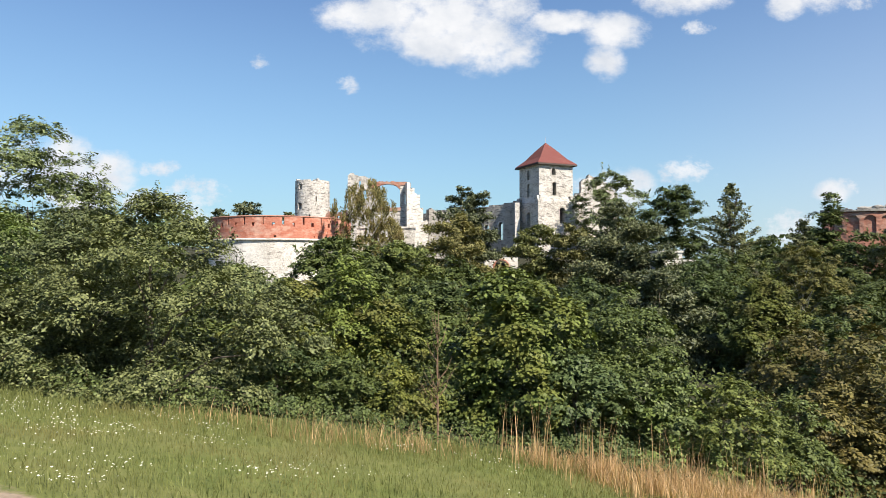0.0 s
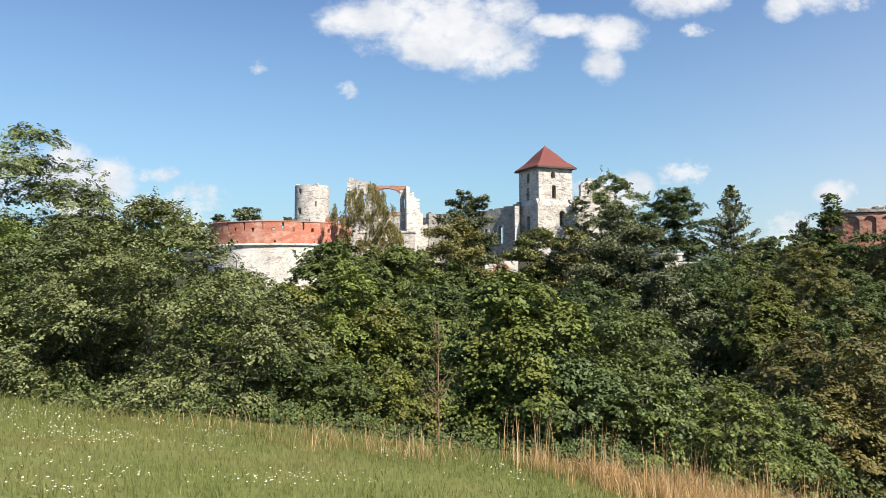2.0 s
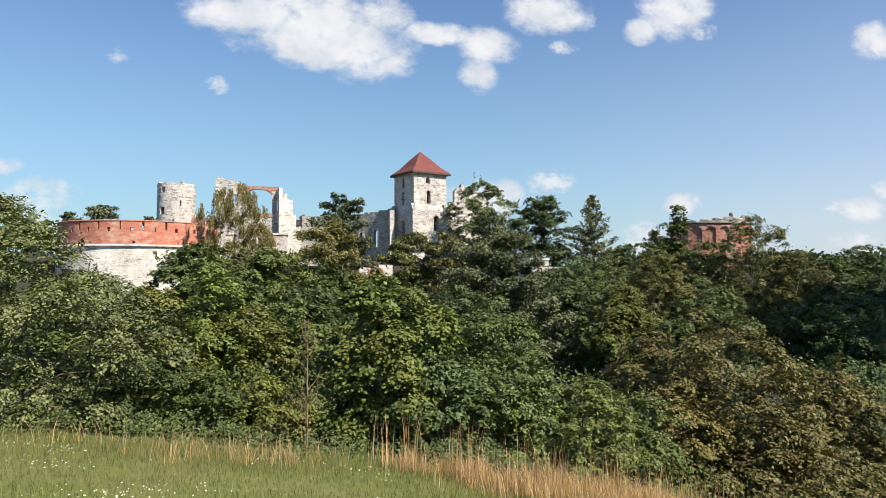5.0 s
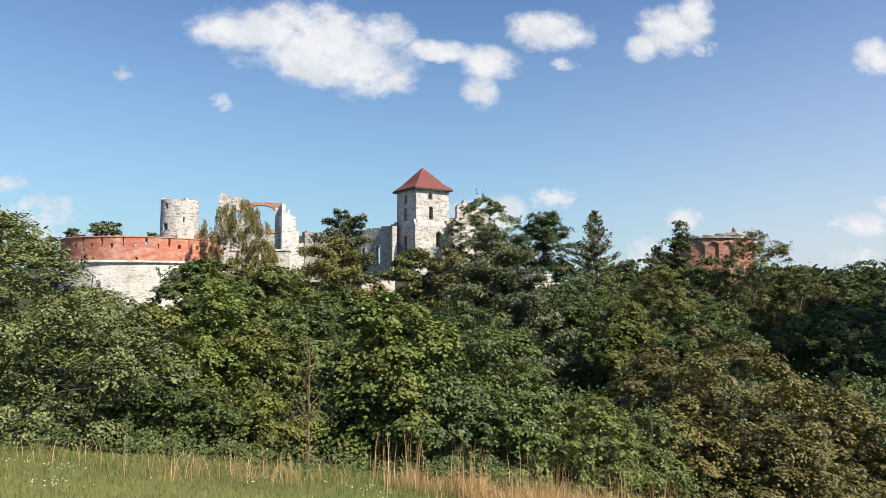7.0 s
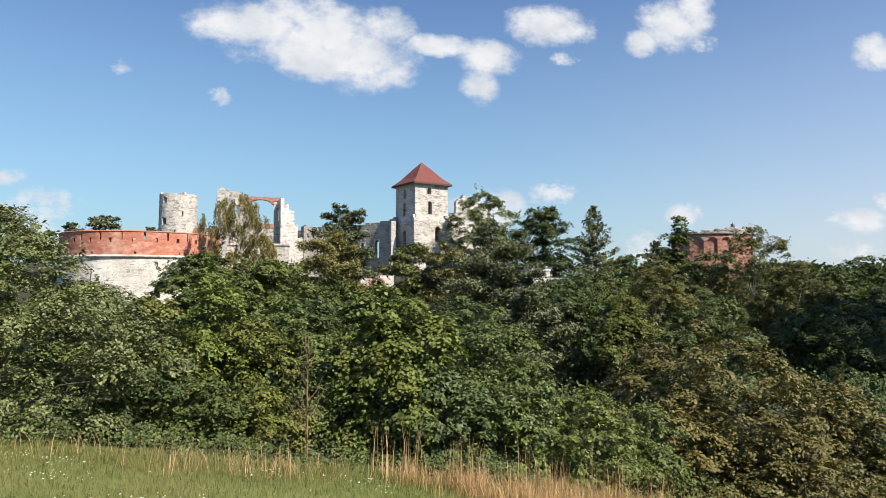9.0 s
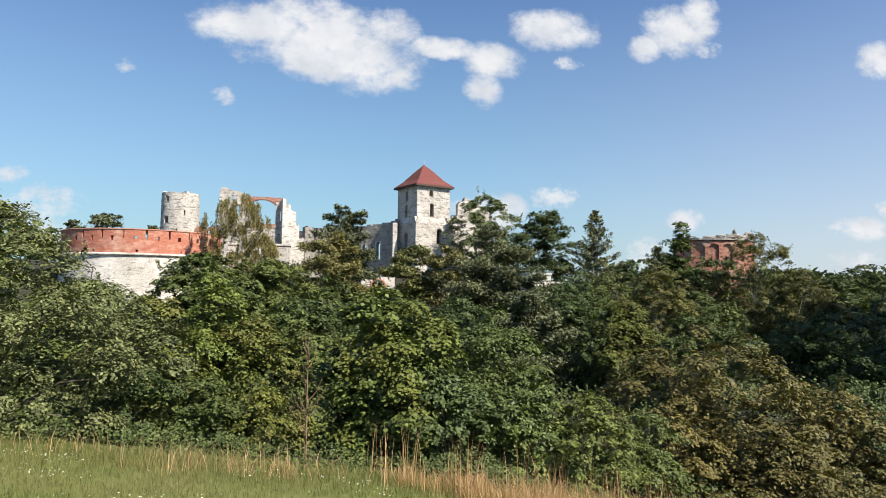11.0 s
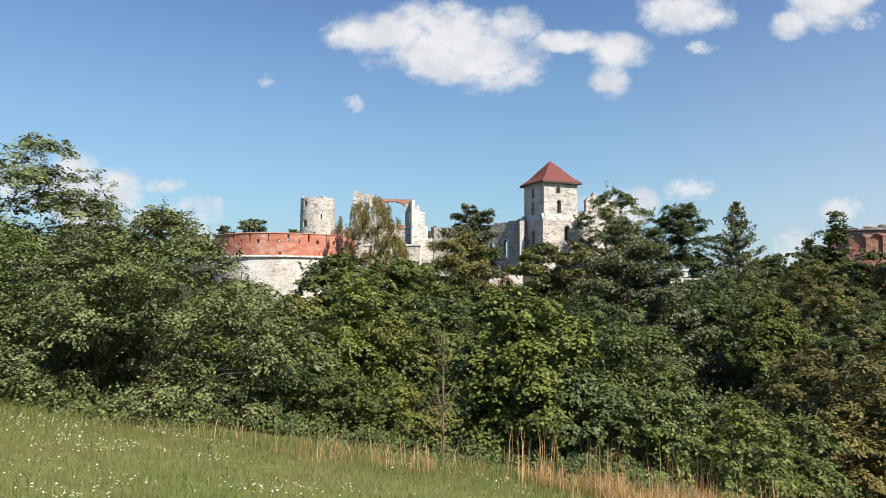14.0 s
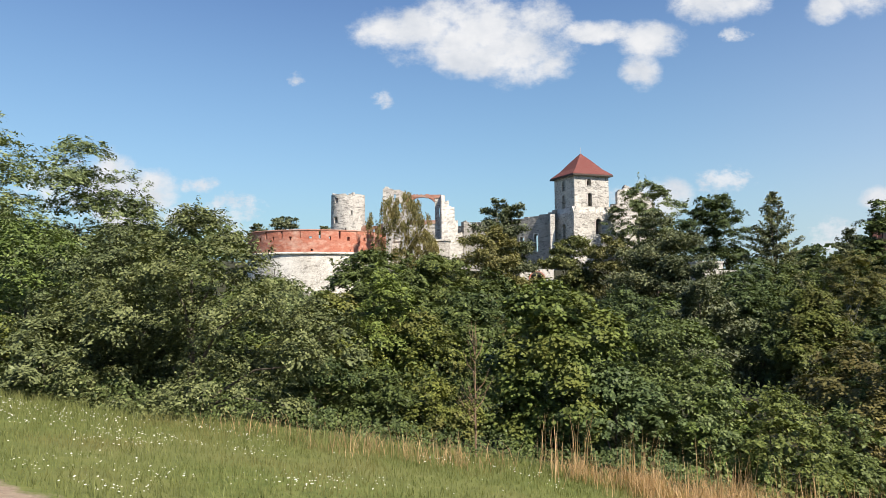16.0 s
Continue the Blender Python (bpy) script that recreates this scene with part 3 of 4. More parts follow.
def barbican():
    """The great round bastion: white battered wall, a stone roll, a brick parapet with loopholes and slots."""
    bast = thing("round_bastion", pose(-24.9, 102.1, 0.0), "massive round bastion with white wall and red brick parapet", "bastion")
    r = 10.5
    circ = 2 * math.pi * r
    mid = circ / 2

    def place(s, z, t):
        a = (s - mid) / r
        rr = r - t + (0.07 * (5.3 - z) if z < 5.3 else 0)
        return Vector((rr * math.sin(a), -rr * math.cos(a), z))
    part("bastion_wall", shell("bastion_wall", place, 0, circ, -9, 5.3, 0.45, lambda s, z: True, 1.4, LIMEWASH, True, 0.05), bast, "pale limestone bastion wall")
    gap = circ / 24

    def solid(s, z):
        k = (s / gap) % 1.0
        if abs(k - 0.5) * gap < 0.20 and 7.25 < z < 7.72:
            return False
        if min(k, 1 - k) * gap < 0.12 and z > 7.5:
            return False
        return not (abs(((s / (gap * 2)) % 1.0) - 0.3) * gap * 2 < 0.12 and 5.72 < z < 5.98)
    par = part("parapet", shell("parapet", lambda s, z, t: place(s, z, t - 0.06), 0, circ, 5.55, 8.58, 0.14, solid, 0.75, BRICK, True, 0.03), bast, "red brick parapet with loopholes")
    for name, lift, rad, mat_, lab in (("stone_roll", 5.38, 0.20, LIMEWASH, "rounded stone string course"), ("coping", 8.62, 0.16, OLD_BRICK, "flat brick coping")):
        bm = bmesh.new()
        seg, ring = 160, 8
        vs = []
        for i in range(seg):
            a = 2 * math.pi * i / seg
            rr0 = r + (0.1 if name == "stone_roll" else -0.3)
            wide = 1.0 if name == "stone_roll" else 2.9
            vs.append([bm.verts.new(((rr0 + wide * rad * math.cos(b)) * math.sin(a), -(rr0 + wide * rad * math.cos(b)) * math.cos(a), lift + rad * 0.9 * math.sin(b)))
                       for b in (2 * math.pi * j / ring for j in range(ring))])
        for i in range(seg):
            for j in range(ring):
                bm.faces.new((vs[i][j], vs[(i + 1) % seg][j], vs[(i + 1) % seg][(j + 1) % ring], vs[i][(j + 1) % ring]))
        part(name, bm_mesh(name, bm, mat_, True), bast if name == "stone_roll" else par, lab)
    bm = bmesh.new()
    bmesh.ops.create_cone(bm, cap_ends=True, segments=64, radius1=9.7, radius2=9.7, depth=0.4, matrix=Matrix.Translation((0, 0, 6.2)))
    part("terrace", bm_mesh("terrace", bm, GREYSTONE), bast)
    bm = bmesh.new()
    a = -0.355
    p0, p1 = place(mid + a * r, 3.3, -0.05), place(mid + (a - 0.02) * r, -1.0, -0.05)
    d = p1 - p0
    bmesh.ops.create_cone(bm, cap_ends=True, segments=8, radius1=0.05, radius2=0.04, depth=d.length, matrix=Matrix.Translation((p0 + p1) / 2) @ d.to_track_quat("Z", "Y").to_matrix().to_4x4())
    part("drain_pipe", bm_mesh("drain_pipe", bm, DARK_EDGE), bast, "dark rain pipe on the white wall")


barbican()


def low_building(name, x, y, z, width, depth, high, label, arch):
    """Low pale curtain wall pieces that show between the trees under the tower."""
    ob = thing(name, pose(x, y, z), label, "wall")
    hole = (width / 2, 2.0, 0.4, 2.6)
    solid = lambda s, zz: not (arch and arched(s, zz, *hole)) and zz < high + ragged(s, 0.25, x)
    part("front_wall", shell("front_wall", flat((0, 0), (width, 0)), 0, width, -4, high + 0.5, 0.2, solid, 0.8, LIMEWASH, rough=0.05), ob)
    part("side_wall", shell("side_wall", flat((0, depth), (0, 0)), 0, depth, -4, high, 0.3, lambda s, zz: True, 0.8, LIMEWASH, rough=0.05), ob)
    part("side_wall", shell("side_wall", flat((width, 0), (width, depth)), 0, depth, -4, high, 0.3, lambda s, zz: True, 0.8, LIMEWASH, rough=0.05), ob)
    bm = bmesh.new()
    box(bm, (-0.15, -0.15, high + 0.02), (width + 0.15, depth, high + 0.3))
    bmesh.ops.bevel(bm, geom=list(bm.edges), offset=0.06, segments=1)
    part("coping", bm_mesh("coping", bm, LIMEWASH), ob)
    if arch:
        window_surround("brick_arch", ob, flat((0, 0), (width, 0)), *hole, BRICK)


low_building("curtain_wall", 6.3, 100.0, 0.0, 5.0, 4.0, 3.2, "pale restored curtain wall with a brick archway", True)
low_building("curtain_wall", -13.5, 104.0, 0.0, 9.0, 3.0, 7.6, "pale limestone curtain wall beside the bastion", False)
low_building("curtain_wall", 30.9, 95.0, 0.0, 3.4, 4.0, 3.6, "pale restored curtain wall beside dark pines", False)
low_building("curtain_wall", 34.4, 96.0, 0.0, 2.2, 3.0, 2.3, "low stub of pale curtain wall", False)


def brick_ruin():
    """The far bastion: old brick with a row of blind arches and broken stone on its head."""
    ruin = thing("brick_ruin", pose(63.4, 108.0, 0.9, 0, 0, -6), "ruined dark red brick bastion with blind arches", "ruin")
    r = 13.0

    def place(s, z, t):
        a = (s - 8.6) / r
        return Vector((8.6 + (r - t) * math.sin(a), 5.0 - (r - t) * math.cos(a) + 8.0, z))

    def back(s, z):
        return z < 9.9 + ragged(s, 0.3, 21.0)

    def face(s, z):
        k = (s % 2.45) - 1.22
        return z < 9.6 + ragged(s, 0.2, 22.0) and not arched(k, z, 0, 1.8, 5.9, 9.1)
    part("brick_back", shell("brick_back", lambda s, z, t: place(s, z, t + 0.34), -1.0, 14.6, -4, 11, 0.22, back, 0.9, OLD_BRICK, rough=0.04), ruin)
    part("blind_arcade", shell("blind_arcade", place, -1.0, 14.6, 3.0, 10.2, 0.16, face, 0.45, OLD_BRICK, rough=0.06), ruin, "brick blind arcade")
    part("stone_cornice", shell("stone_cornice", lambda s, z, t: place(s, z, t - 0.25), -1.0, 14.6, 9.75, 10.35, 0.2, lambda s, z: z < 10.15 + ragged(s, 0.3, 23.0), 1.5, GREYSTONE, rough=0.05), ruin, "broken grey stone cornice")
    rng = random.Random(5)
    for s, w, hh in ((5.4, 2.2, 0.5), (7.4, 1.6, 0.7), (9.8, 2.6, 1.0), (10.1, 0.45, 1.9), (12.0, 1.8, 0.6), (13.4, 1.8, 1.3), (14.0, 1.0, 1.1)):
        bm = bmesh.new()
        bmesh.ops.create_icosphere(bm, subdivisions=2, radius=1.0)
        p = place(s, 10.1, 0.4)
        for v in bm.verts:
            n = 1 + 0.35 * noise.noise(v.co * 1.7 + Vector((s, 0, 0)))
            v.co = Vector((v.co.x * w * 0.55 * n, v.co.y * 0.5 * n, (v.co.z * 0.5 + 0.42) * hh * n)) + p
        part("broken_stone", bm_mesh("broken_stone", bm, GREYSTONE), ruin)


brick_ruin()


# ---- plants ----
def tube(points, radii, sides=7):
    """Vertices and faces of a tapered limb along points."""
    verts, faces = [], []
    for i, (p, r) in enumerate(zip(points, radii)):
        d = (points[min(i + 1, len(points) - 1)] - points[max(i - 1, 0)]).normalized()
        a = d.orthogonal().normalized()
        b = d.cross(a)
        for j in range(sides):
            w = 2 * math.pi * j / sides
            verts.append(p + (a * math.cos(w) + b * math.sin(w)) * r)
    for i in range(len(points) - 1):
        for j in range(sides):
            k = (j + 1) % sides
            faces.append((i * sides + j, i * sides + k, (i + 1) * sides + k, (i + 1) * sides + j))
    return verts, faces


def limbs_mesh(name, rng, high, thick, targets, material, lean=0.05):
    """A tapered trunk with limbs that reach the given targets."""
    verts, faces = [], []

    def add(pts, rad, sides):
        v, f = tube(pts, rad, sides)
        o = len(verts)
        verts.extend(v)
        faces.extend(tuple(i + o for i in q) for q in f)
    bend = Vector((rng.uniform(-1, 1), rng.uniform(-1, 1), 0)) * lean * high
    stem = [Vector((0, 0, -0.6)) + (bend * (k / 6) ** 2) + Vector((0, 0, (high + 0.6) * k / 6)) for k in range(7)]
    add(stem, [thick * (1.25 if k == 0 else 1 - 0.14 * k) for k in range(7)], 8)
    for t in targets:
        k = min(5, max(1, int(6 * (t.z * 0.62) / max(high, 0.1))))
        a = stem[k]
        mid = a.lerp(t, 0.5) + Vector((rng.uniform(-.1, .1), rng.uniform(-.1, .1), 0.12)) * (t - a).length
        r = thick * 0.42 * (1 - 0.1 * k)
        add([a, a.lerp(mid, 0.6), mid, t], [r, r * 0.75, r * 0.5, r * 0.15], 5)
    return mesh_of(name, verts, faces, material, True)


PROFILES = {
    "round": lambda k: max(0.0, 1 - (abs(k - 0.4) / 0.62) ** 2.6) ** 0.5,
    "bush": lambda k: 0.98 * max(0.0, 1 - k ** 2.6) ** 0.6 * (0.88 + 0.25 * k),
    "dome": lambda k: max(0.0, 1 - k ** 2.2) ** 0.6 * (0.92 + 0.15 * k),
    "egg": lambda k: max(0.0, 1 - (abs(k - 0.3) / 0.72) ** 2.0) ** 0.6,
    "spire": lambda k: max(0.0, 1 - k ** 1.15) ** 0.8 * 0.96 + 0.04,
}


def unit(a):
    return a / (np.linalg.norm(a, axis=1)[:, None] + 1e-9)


def leaf_mesh(name, rs, p, nrm, size, aspect, material, simple, along=None):
    """One folded leaf (or one three-cornered spray, if simple) at each p, facing nrm."""
    n = len(p)
    nrm = unit(nrm)
    axis = unit(np.cross(nrm, rs.normal(size=(n, 3)))) if along is None else unit(along)
    side = np.cross(nrm, axis)
    ln = (size * rs.uniform(0.6, 1.3, n))[:, None]
    if simple:
        v = np.stack([p - axis * ln * 0.5 + side * ln * aspect * 0.5, p + axis * ln * 0.5, p - axis * ln * 0.5 - side * ln * aspect * 0.5], 1)
    else:
        fold = nrm * ln * 0.10
        v = np.stack([p - axis * ln * 0.5, p + side * ln * aspect * 0.5 + fold, p + axis * ln * 0.5, p - side * ln * aspect * 0.5 + fold], 1)
    k = v.shape[1]
    me = bpy.data.meshes.new(name)
    me.vertices.add(n * k)
    me.vertices.foreach_set("co", v.reshape(-1).astype(np.float32))
    me.loops.add(n * k)
    me.loops.foreach_set("vertex_index", np.arange(n * k, dtype=np.int32))
    me.polygons.add(n)
    me.polygons.foreach_set("loop_start", np.arange(0, n * k, k, dtype=np.int32))
    me.update(calc_edges=True)
    me.materials.append(material)
    return me


def fit_to(p, wide, high, low):
    """Stretch leaf places so that the crown has just the given width and height."""
    q = p.copy()
    top, reach = np.percentile(p[:, 2], 98.6), np.percentile(np.hypot(p[:, 0], p[:, 1]), 88)
    gz, gr = (high - low) / max(top - low, 0.1), wide / 2 / max(reach, 0.1)
    q[:, 2] = low + (p[:, 2] - low) * gz
    q[:, :2] *= gr
    return q, gz, gr


def leafy_crown(rs, wide, high, low, leaves, shape, lump, flat_=0.85, inner=0.25, shoots=0, loose=0.0):
    """Sprays of leaves on clumps over an uneven envelope, with a few leading shoots. Returns places, normals and clump centres."""
    prof = PROFILES[shape]
    clumps = int(min(300, max(30, 1.7 * wide * (high - low) / lump ** 2)))
    lobes = rs.uniform(0, 6.28, 5)
    c, rad = [], []
    while len(c) < clumps:
        k = rs.rand()
        r = prof(k)
        if rs.rand() > r + 0.12:
            continue
        a = rs.uniform(0, 2 * math.pi)
        uneven = 1 + 0.15 * math.sin(2 * a + lobes[0] + 2 * k) + 0.12 * math.sin(3 * a + lobes[1] + 6 * k) + 0.09 * math.sin(11 * k + lobes[2] + 2 * a)
        q = rs.uniform(0.1, 0.7) if rs.rand() < inner else rs.uniform(0.8, 1.0)
        rr = lump * rs.uniform(0.55, 1.3)
        reach = max(0.03, wide / 2 * r * q * uneven - rr * 0.6)
        c.append((math.cos(a) * reach, math.sin(a) * reach, low + (high - low) * k - rr * 0.4 * k))
        rad.append(rr)
    c, rad = np.array(c), np.array(rad)
    # sprays on each clump
    sprays = max(clumps * 7, leaves // 22)
    own = rs.choice(clumps, sprays, p=rad ** 2 / (rad ** 2).sum())
    d = unit(rs.normal(size=(sprays, 3)))
    d[:, 2] = np.where(d[:, 2] < -0.3, -d[:, 2] * 0.7, d[:, 2])
    out = c[own] - np.array([0, 0, low + 0.35 * (high - low)])
    d = unit(d + 0.35 * unit(out))
    s = c[own] + d * (rad[own] * rs.uniform(0.55, 1.05 + loose, sprays))[:, None] * np.array([1, 1, flat_])
    srad = rad[own] * rs.uniform(0.16, 0.40, sprays)
    # leaves on each spray: a shallow disc facing out and up
    pick = rs.choice(sprays, leaves, p=srad ** 1.6 / (srad ** 1.6).sum())
    off = rs.normal(size=(leaves, 3)) * 0.55
    face = unit(d * 0.75 + np.array([0, 0, 0.7]))
    along = (off * face[pick]).sum(1)[:, None]
    off -= along * face[pick] * 0.6
    p = s[pick] + off * srad[pick][:, None] - face[pick] * (np.linalg.norm(off, axis=1)[:, None] ** 2) * srad[pick][:, None] * 0.25
    nrm = face[pick] + rs.normal(size=(leaves, 3)) * 0.26
    p, gz, gr = fit_to(p, wide, high, low)
    c = c * np.array([gr, gr, 1])
    c[:, 2] = low + (c[:, 2] - low) * gz
    if shoots:
        sp, sn = [], []
        for _ in range(shoots):
            i = rs.randint(clumps)
            if c[i][2] < low + 0.35 * (high - low):
                continue
            way = unit((c[i] - np.array([0, 0, low + 0.4 * (high - low)]))[None] * np.array([1, 1, 0.6]) + np.array([[0, 0, rad[i] * 1.6]]) + rs.normal(size=(1, 3)) * 0.25)[0]
            m = 16 + rs.randint(14)
            t = np.linspace(0.6, 1.25 + 0.5 * rs.rand(), m) * rad[i]
            sp.append(c[i] + way * t[:, None] + rs.normal(size=(m, 3)) * 0.10 * rad[i])
            sn.append(rs.normal(size=(m, 3)) * 0.6 + np.array([0, -0.2, 0.6]))
        if sp:
            p, nrm = np.concatenate([p] + sp), np.concatenate([nrm] + sn)
    return p, nrm, c


def conifer_crown(rs, wide, high, low, leaves, plates=False):
    """Needles along whorled boughs. plates: the flat, broken tiers of an old pine instead of a spruce's even whorls."""
    tips, p, nrm = [], [], []
    tiers = int(high * (1.1 if plates else 2.2))
    boughs = []
    for i in range(tiers):
        k = (i + rs.rand() * 0.6) / tiers
        z0 = low + (high - low) * (k ** 0.92)
        reach = wide / 2 * ((1 - k ** 3.0) ** 0.6 * (0.72 + 0.28 * math.sin(i * 2.4)) + 0.06 if plates else (1 - k) ** 0.72 + 0.05)
        for j in range(5 if plates else 6):
            boughs.append((z0 + rs.uniform(-0.3, 0.3), reach * rs.uniform(0.6, 1.1), rs.uniform(0, 6.28), k))
    weight = np.array([b[1] + 0.3 for b in boughs]) ** 1.5
    share = rs.multinomial(leaves, weight / weight.sum())
    for (z0, reach, a, k), m in zip(boughs, share):
        if m == 0:
            continue
        t = rs.rand(m) ** (0.45 if plates else 0.7)
        lift = reach * ((0.14 * t) if plates else (-0.30 * t + 0.38 * t ** 2 + 0.5 * k * t))
        fan = reach * (0.30 if plates else 0.17) * (0.35 + 0.8 * t * (1.25 - t) * 2)
        w = rs.normal(size=m) * fan * 0.6
        x = np.cos(a) * reach * t - np.sin(a) * w
        y = np.sin(a) * reach * t + np.cos(a) * w
        z = z0 + lift + rs.normal(size=m) * (0.05 * reach + 0.08 if plates else 0.10) + (np.abs(w) * -0.15)
        p.append(np.stack([x, y, z], 1))
        nrm.append(rs.normal(size=(m, 3)) * 0.5 + np.array([0.2 * math.cos(a), 0.2 * math.sin(a), 0.8]))
        tips.append((math.cos(a) * reach * 0.8, math.sin(a) * reach * 0.8, z0 + 0.1))
    if not plates:
        m = leaves // 60
        z = rs.uniform(high - 1.3, high, m)
        p.append(np.stack([rs.normal(size=m) * 0.09, rs.normal(size=m) * 0.09, z], 1))
        nrm.append(rs.normal(size=(m, 3)))
    p, gz, gr = fit_to(np.concatenate(p), wide, high, low)
    return p, np.concatenate(nrm), np.array(tips)


def weeping_crown(rs, wide, high, low, leaves):
    """Fine hanging strands below rising limbs, as on a birch."""
    strands = leaves // 26
    k = rs.beta(1.5, 1.2, strands)
    r = wide / 2 * np.sqrt(np.clip(1 - np.abs(2 * k - 0.75) ** 2.2 / 1.7, 0, 1)) * rs.uniform(0.25, 1.0, strands) ** 0.6
    a = rs.uniform(0, 6.28, strands)
    lobe = 1 + 0.22 * np.sin(3 * a + 5 * k) + 0.12 * np.sin(7 * a - 9 * k)
    top = np.stack([np.cos(a) * r * lobe, np.sin(a) * r * lobe, low + (high - low) * (0.15 + 0.85 * k)], 1)
    # gather strands round a few limb ends
    ends = top[rs.choice(strands, 46)]
    near = ((top[:, None] - ends[None]) ** 2).sum(2).argmin(1)
    top = top * 0.45 + ends[near] * 0.55
    fall = rs.uniform(0.07, 0.24, strands) * (high - low) * 0.75
    i = np.repeat(np.arange(strands), 26)
    t = rs.rand(len(i)) ** 0.85
    p = top[i] + np.stack([np.cos(a[i]), np.sin(a[i]), np.zeros(len(i))], 1) * (0.25 * np.sqrt(t))[:, None] * fall[i][:, None] * 0.5
    p[:, 2] -= t * fall[i]
    p += rs.normal(size=p.shape) * 0.012 * wide
    p[:, 2] = np.maximum(p[:, 2], low * 0.5)
    p, gz, gr = fit_to(p, wide, high, low)
    return p, rs.normal(size=p.shape) * 0.6 + np.array([0.1, -0.2, 0.4]), ends


def plant(name, row, label, category, seed, leaf, shape="round", leaves=18000, size=0.2, lump=0.9, bark=BARK, low=0.05, group="", trunk=0.016, limbs=10, aspect=0.6, **more):
    """One tree or bush at (x, y) with its height and width: a trunk with limbs, and a crown."""
    x, y, high, wide = row
    rs = np.random.RandomState(seed)
    ob = thing(name, pose(x, y, height(x, y)), label, category, group)
    far_ = y > 28
    if shape in ("spruce", "pine"):
        p, nrm, ends = conifer_crown(rs, wide, high, low * high, leaves, shape == "pine")
    elif shape == "weeping":
        p, nrm, ends = weeping_crown(rs, wide, high, low * high, leaves)
    else:
        p, nrm, ends = leafy_crown(rs, wide, high, low * high, leaves, shape, lump, **more)
    along = None
    if shape == "weeping":
        along = rs.normal(size=p.shape) * 0.35 + np.array([0, 0, -1.0])
    rng = random.Random(seed)
    ends = [Vector(e) for e in ends.tolist()]
    tall = high * (0.97 if shape == "spruce" else 0.85 if shape in ("pine", "weeping", "spire") else 0.7)
    part("trunk", limbs_mesh("trunk", rng, tall, trunk * high, rng.sample(ends, min(limbs, len(ends))), bark), ob)
    part("crown", leaf_mesh("crown", rs, p, nrm, size, aspect, leaf, far_, along), ob)
    return ob


# the row of bushes along the meadow's edge
ROW = "bushes along the meadow edge"
plant("hawthorn_bush", (-6.0, 13.6, 4.05, 4.7), "large dense grey-green hawthorn bush on the meadow edge", "bush", 11, LEAF_HAW, "dome", 60000, 0.072, 0.42, low=0.02, group=ROW, shoots=46, inner=0.2, trunk=0.03)
plant("hawthorn_bush", (-8.35, 15.0, 3.75, 3.2), "tall hawthorn bush behind a larger hawthorn", "bush", 10, LEAF_HAW, "dome", 26000, 0.074, 0.42, low=0.02, group=ROW, shoots=24, trunk=0.03)
plant("hawthorn_bush", (-3.85, 15.6, 2.75, 2.3), "grey-green hawthorn bush with yellowing shoots", "bush", 9, LEAF_HAW, "dome", 13000, 0.085, 0.36, low=0.02, group=ROW, shoots=20, trunk=0.03)
plant("hazel_bush", (-11.7, 16.6, 3.95, 4.2), "light green hazel bush with yellowing leaves", "bush", 12, LEAF_BRIGHT, "bush", 24000, 0.095, 0.5, low=0.02, group=ROW, shoots=24, trunk=0.03)
plant("hawthorn_bush", (-8.7, 12.9, 1.45, 3.2), "low spreading green bush over meadow grass", "bush", 13, LEAF_HAW, "bush", 13000, 0.080, 0.32, low=0.0, group=ROW, shoots=10, trunk=0.03)
plant("dogwood_bush", (-11.6, 13.6, 1.6, 3.2), "low light green dogwood over meadow grass", "bush", 8, LEAF_YELLOW, "bush", 12000, 0.082, 0.34, low=0.0, group=ROW, shoots=10, trunk=0.03)
plant("ash_sapling", (-2.60, 18.0, 3.95, 2.5), "young ash with bright feathery green leaves", "tree", 14, LEAF_BRIGHT, "egg", 17000, 0.115, 0.42, low=0.03, group=ROW, shoots=24, aspect=0.42, trunk=0.014)
plant("dogwood_bush", (-3.95, 17.0, 3.05, 2.9), "yellow-green dogwood bush with turning leaves", "bush", 15, LEAF_YELLOW, "bush", 18000, 0.10, 0.42, low=0.02, group=ROW, shoots=14, trunk=0.02)
plant("dogwood_bush", (-1.45, 17.4, 2.85, 2.3), "yellow-green dogwood bush beside an ash sapling", "bush", 16, LEAF_YELLOW, "bush", 13000, 0.10, 0.40, low=0.02, group=ROW, shoots=14, trunk=0.02)
plant("willow_bush", (-3.45, 13.9, 1.35, 1.5), "low bluish willow scrub behind dry grass", "bush", 7, LEAF_OAK, "bush", 8000, 0.075, 0.28, low=0.0, group=ROW, shoots=8, trunk=0.02)
plant("dogwood_bush", (-2.2, 14.3, 1.30, 2.0), "low green dogwood behind dry grass", "bush", 6, LEAF_MID, "bush", 10000, 0.08, 0.3, low=0.0, group=ROW, shoots=10, trunk=0.02)
plant("dogwood_bush", (-0.95, 14.2, 1.25, 1.7), "low yellowish dogwood behind dry grass", "bush", 5, LEAF_YELLOW, "bush", 8000, 0.08, 0.3, low=0.0, group=ROW, shoots=10, trunk=0.02)
plant("maple_tree", (1.62, 15.2, 3.62, 3.1), "young maple tree with yellow-green top", "tree", 17, LEAF_MAPLE, "dome", 34000, 0.100, 0.45, low=0.08, group=ROW, shoots=26, aspect=0.8, trunk=0.02)
plant("oak_tree", (4.35, 15.9, 3.72, 3.3), "young oak tree with blue-green glossy leaves", "tree", 18, LEAF_OAK, "dome", 30000, 0.090, 0.42, low=0.02, group=ROW, shoots=24, trunk=0.02)
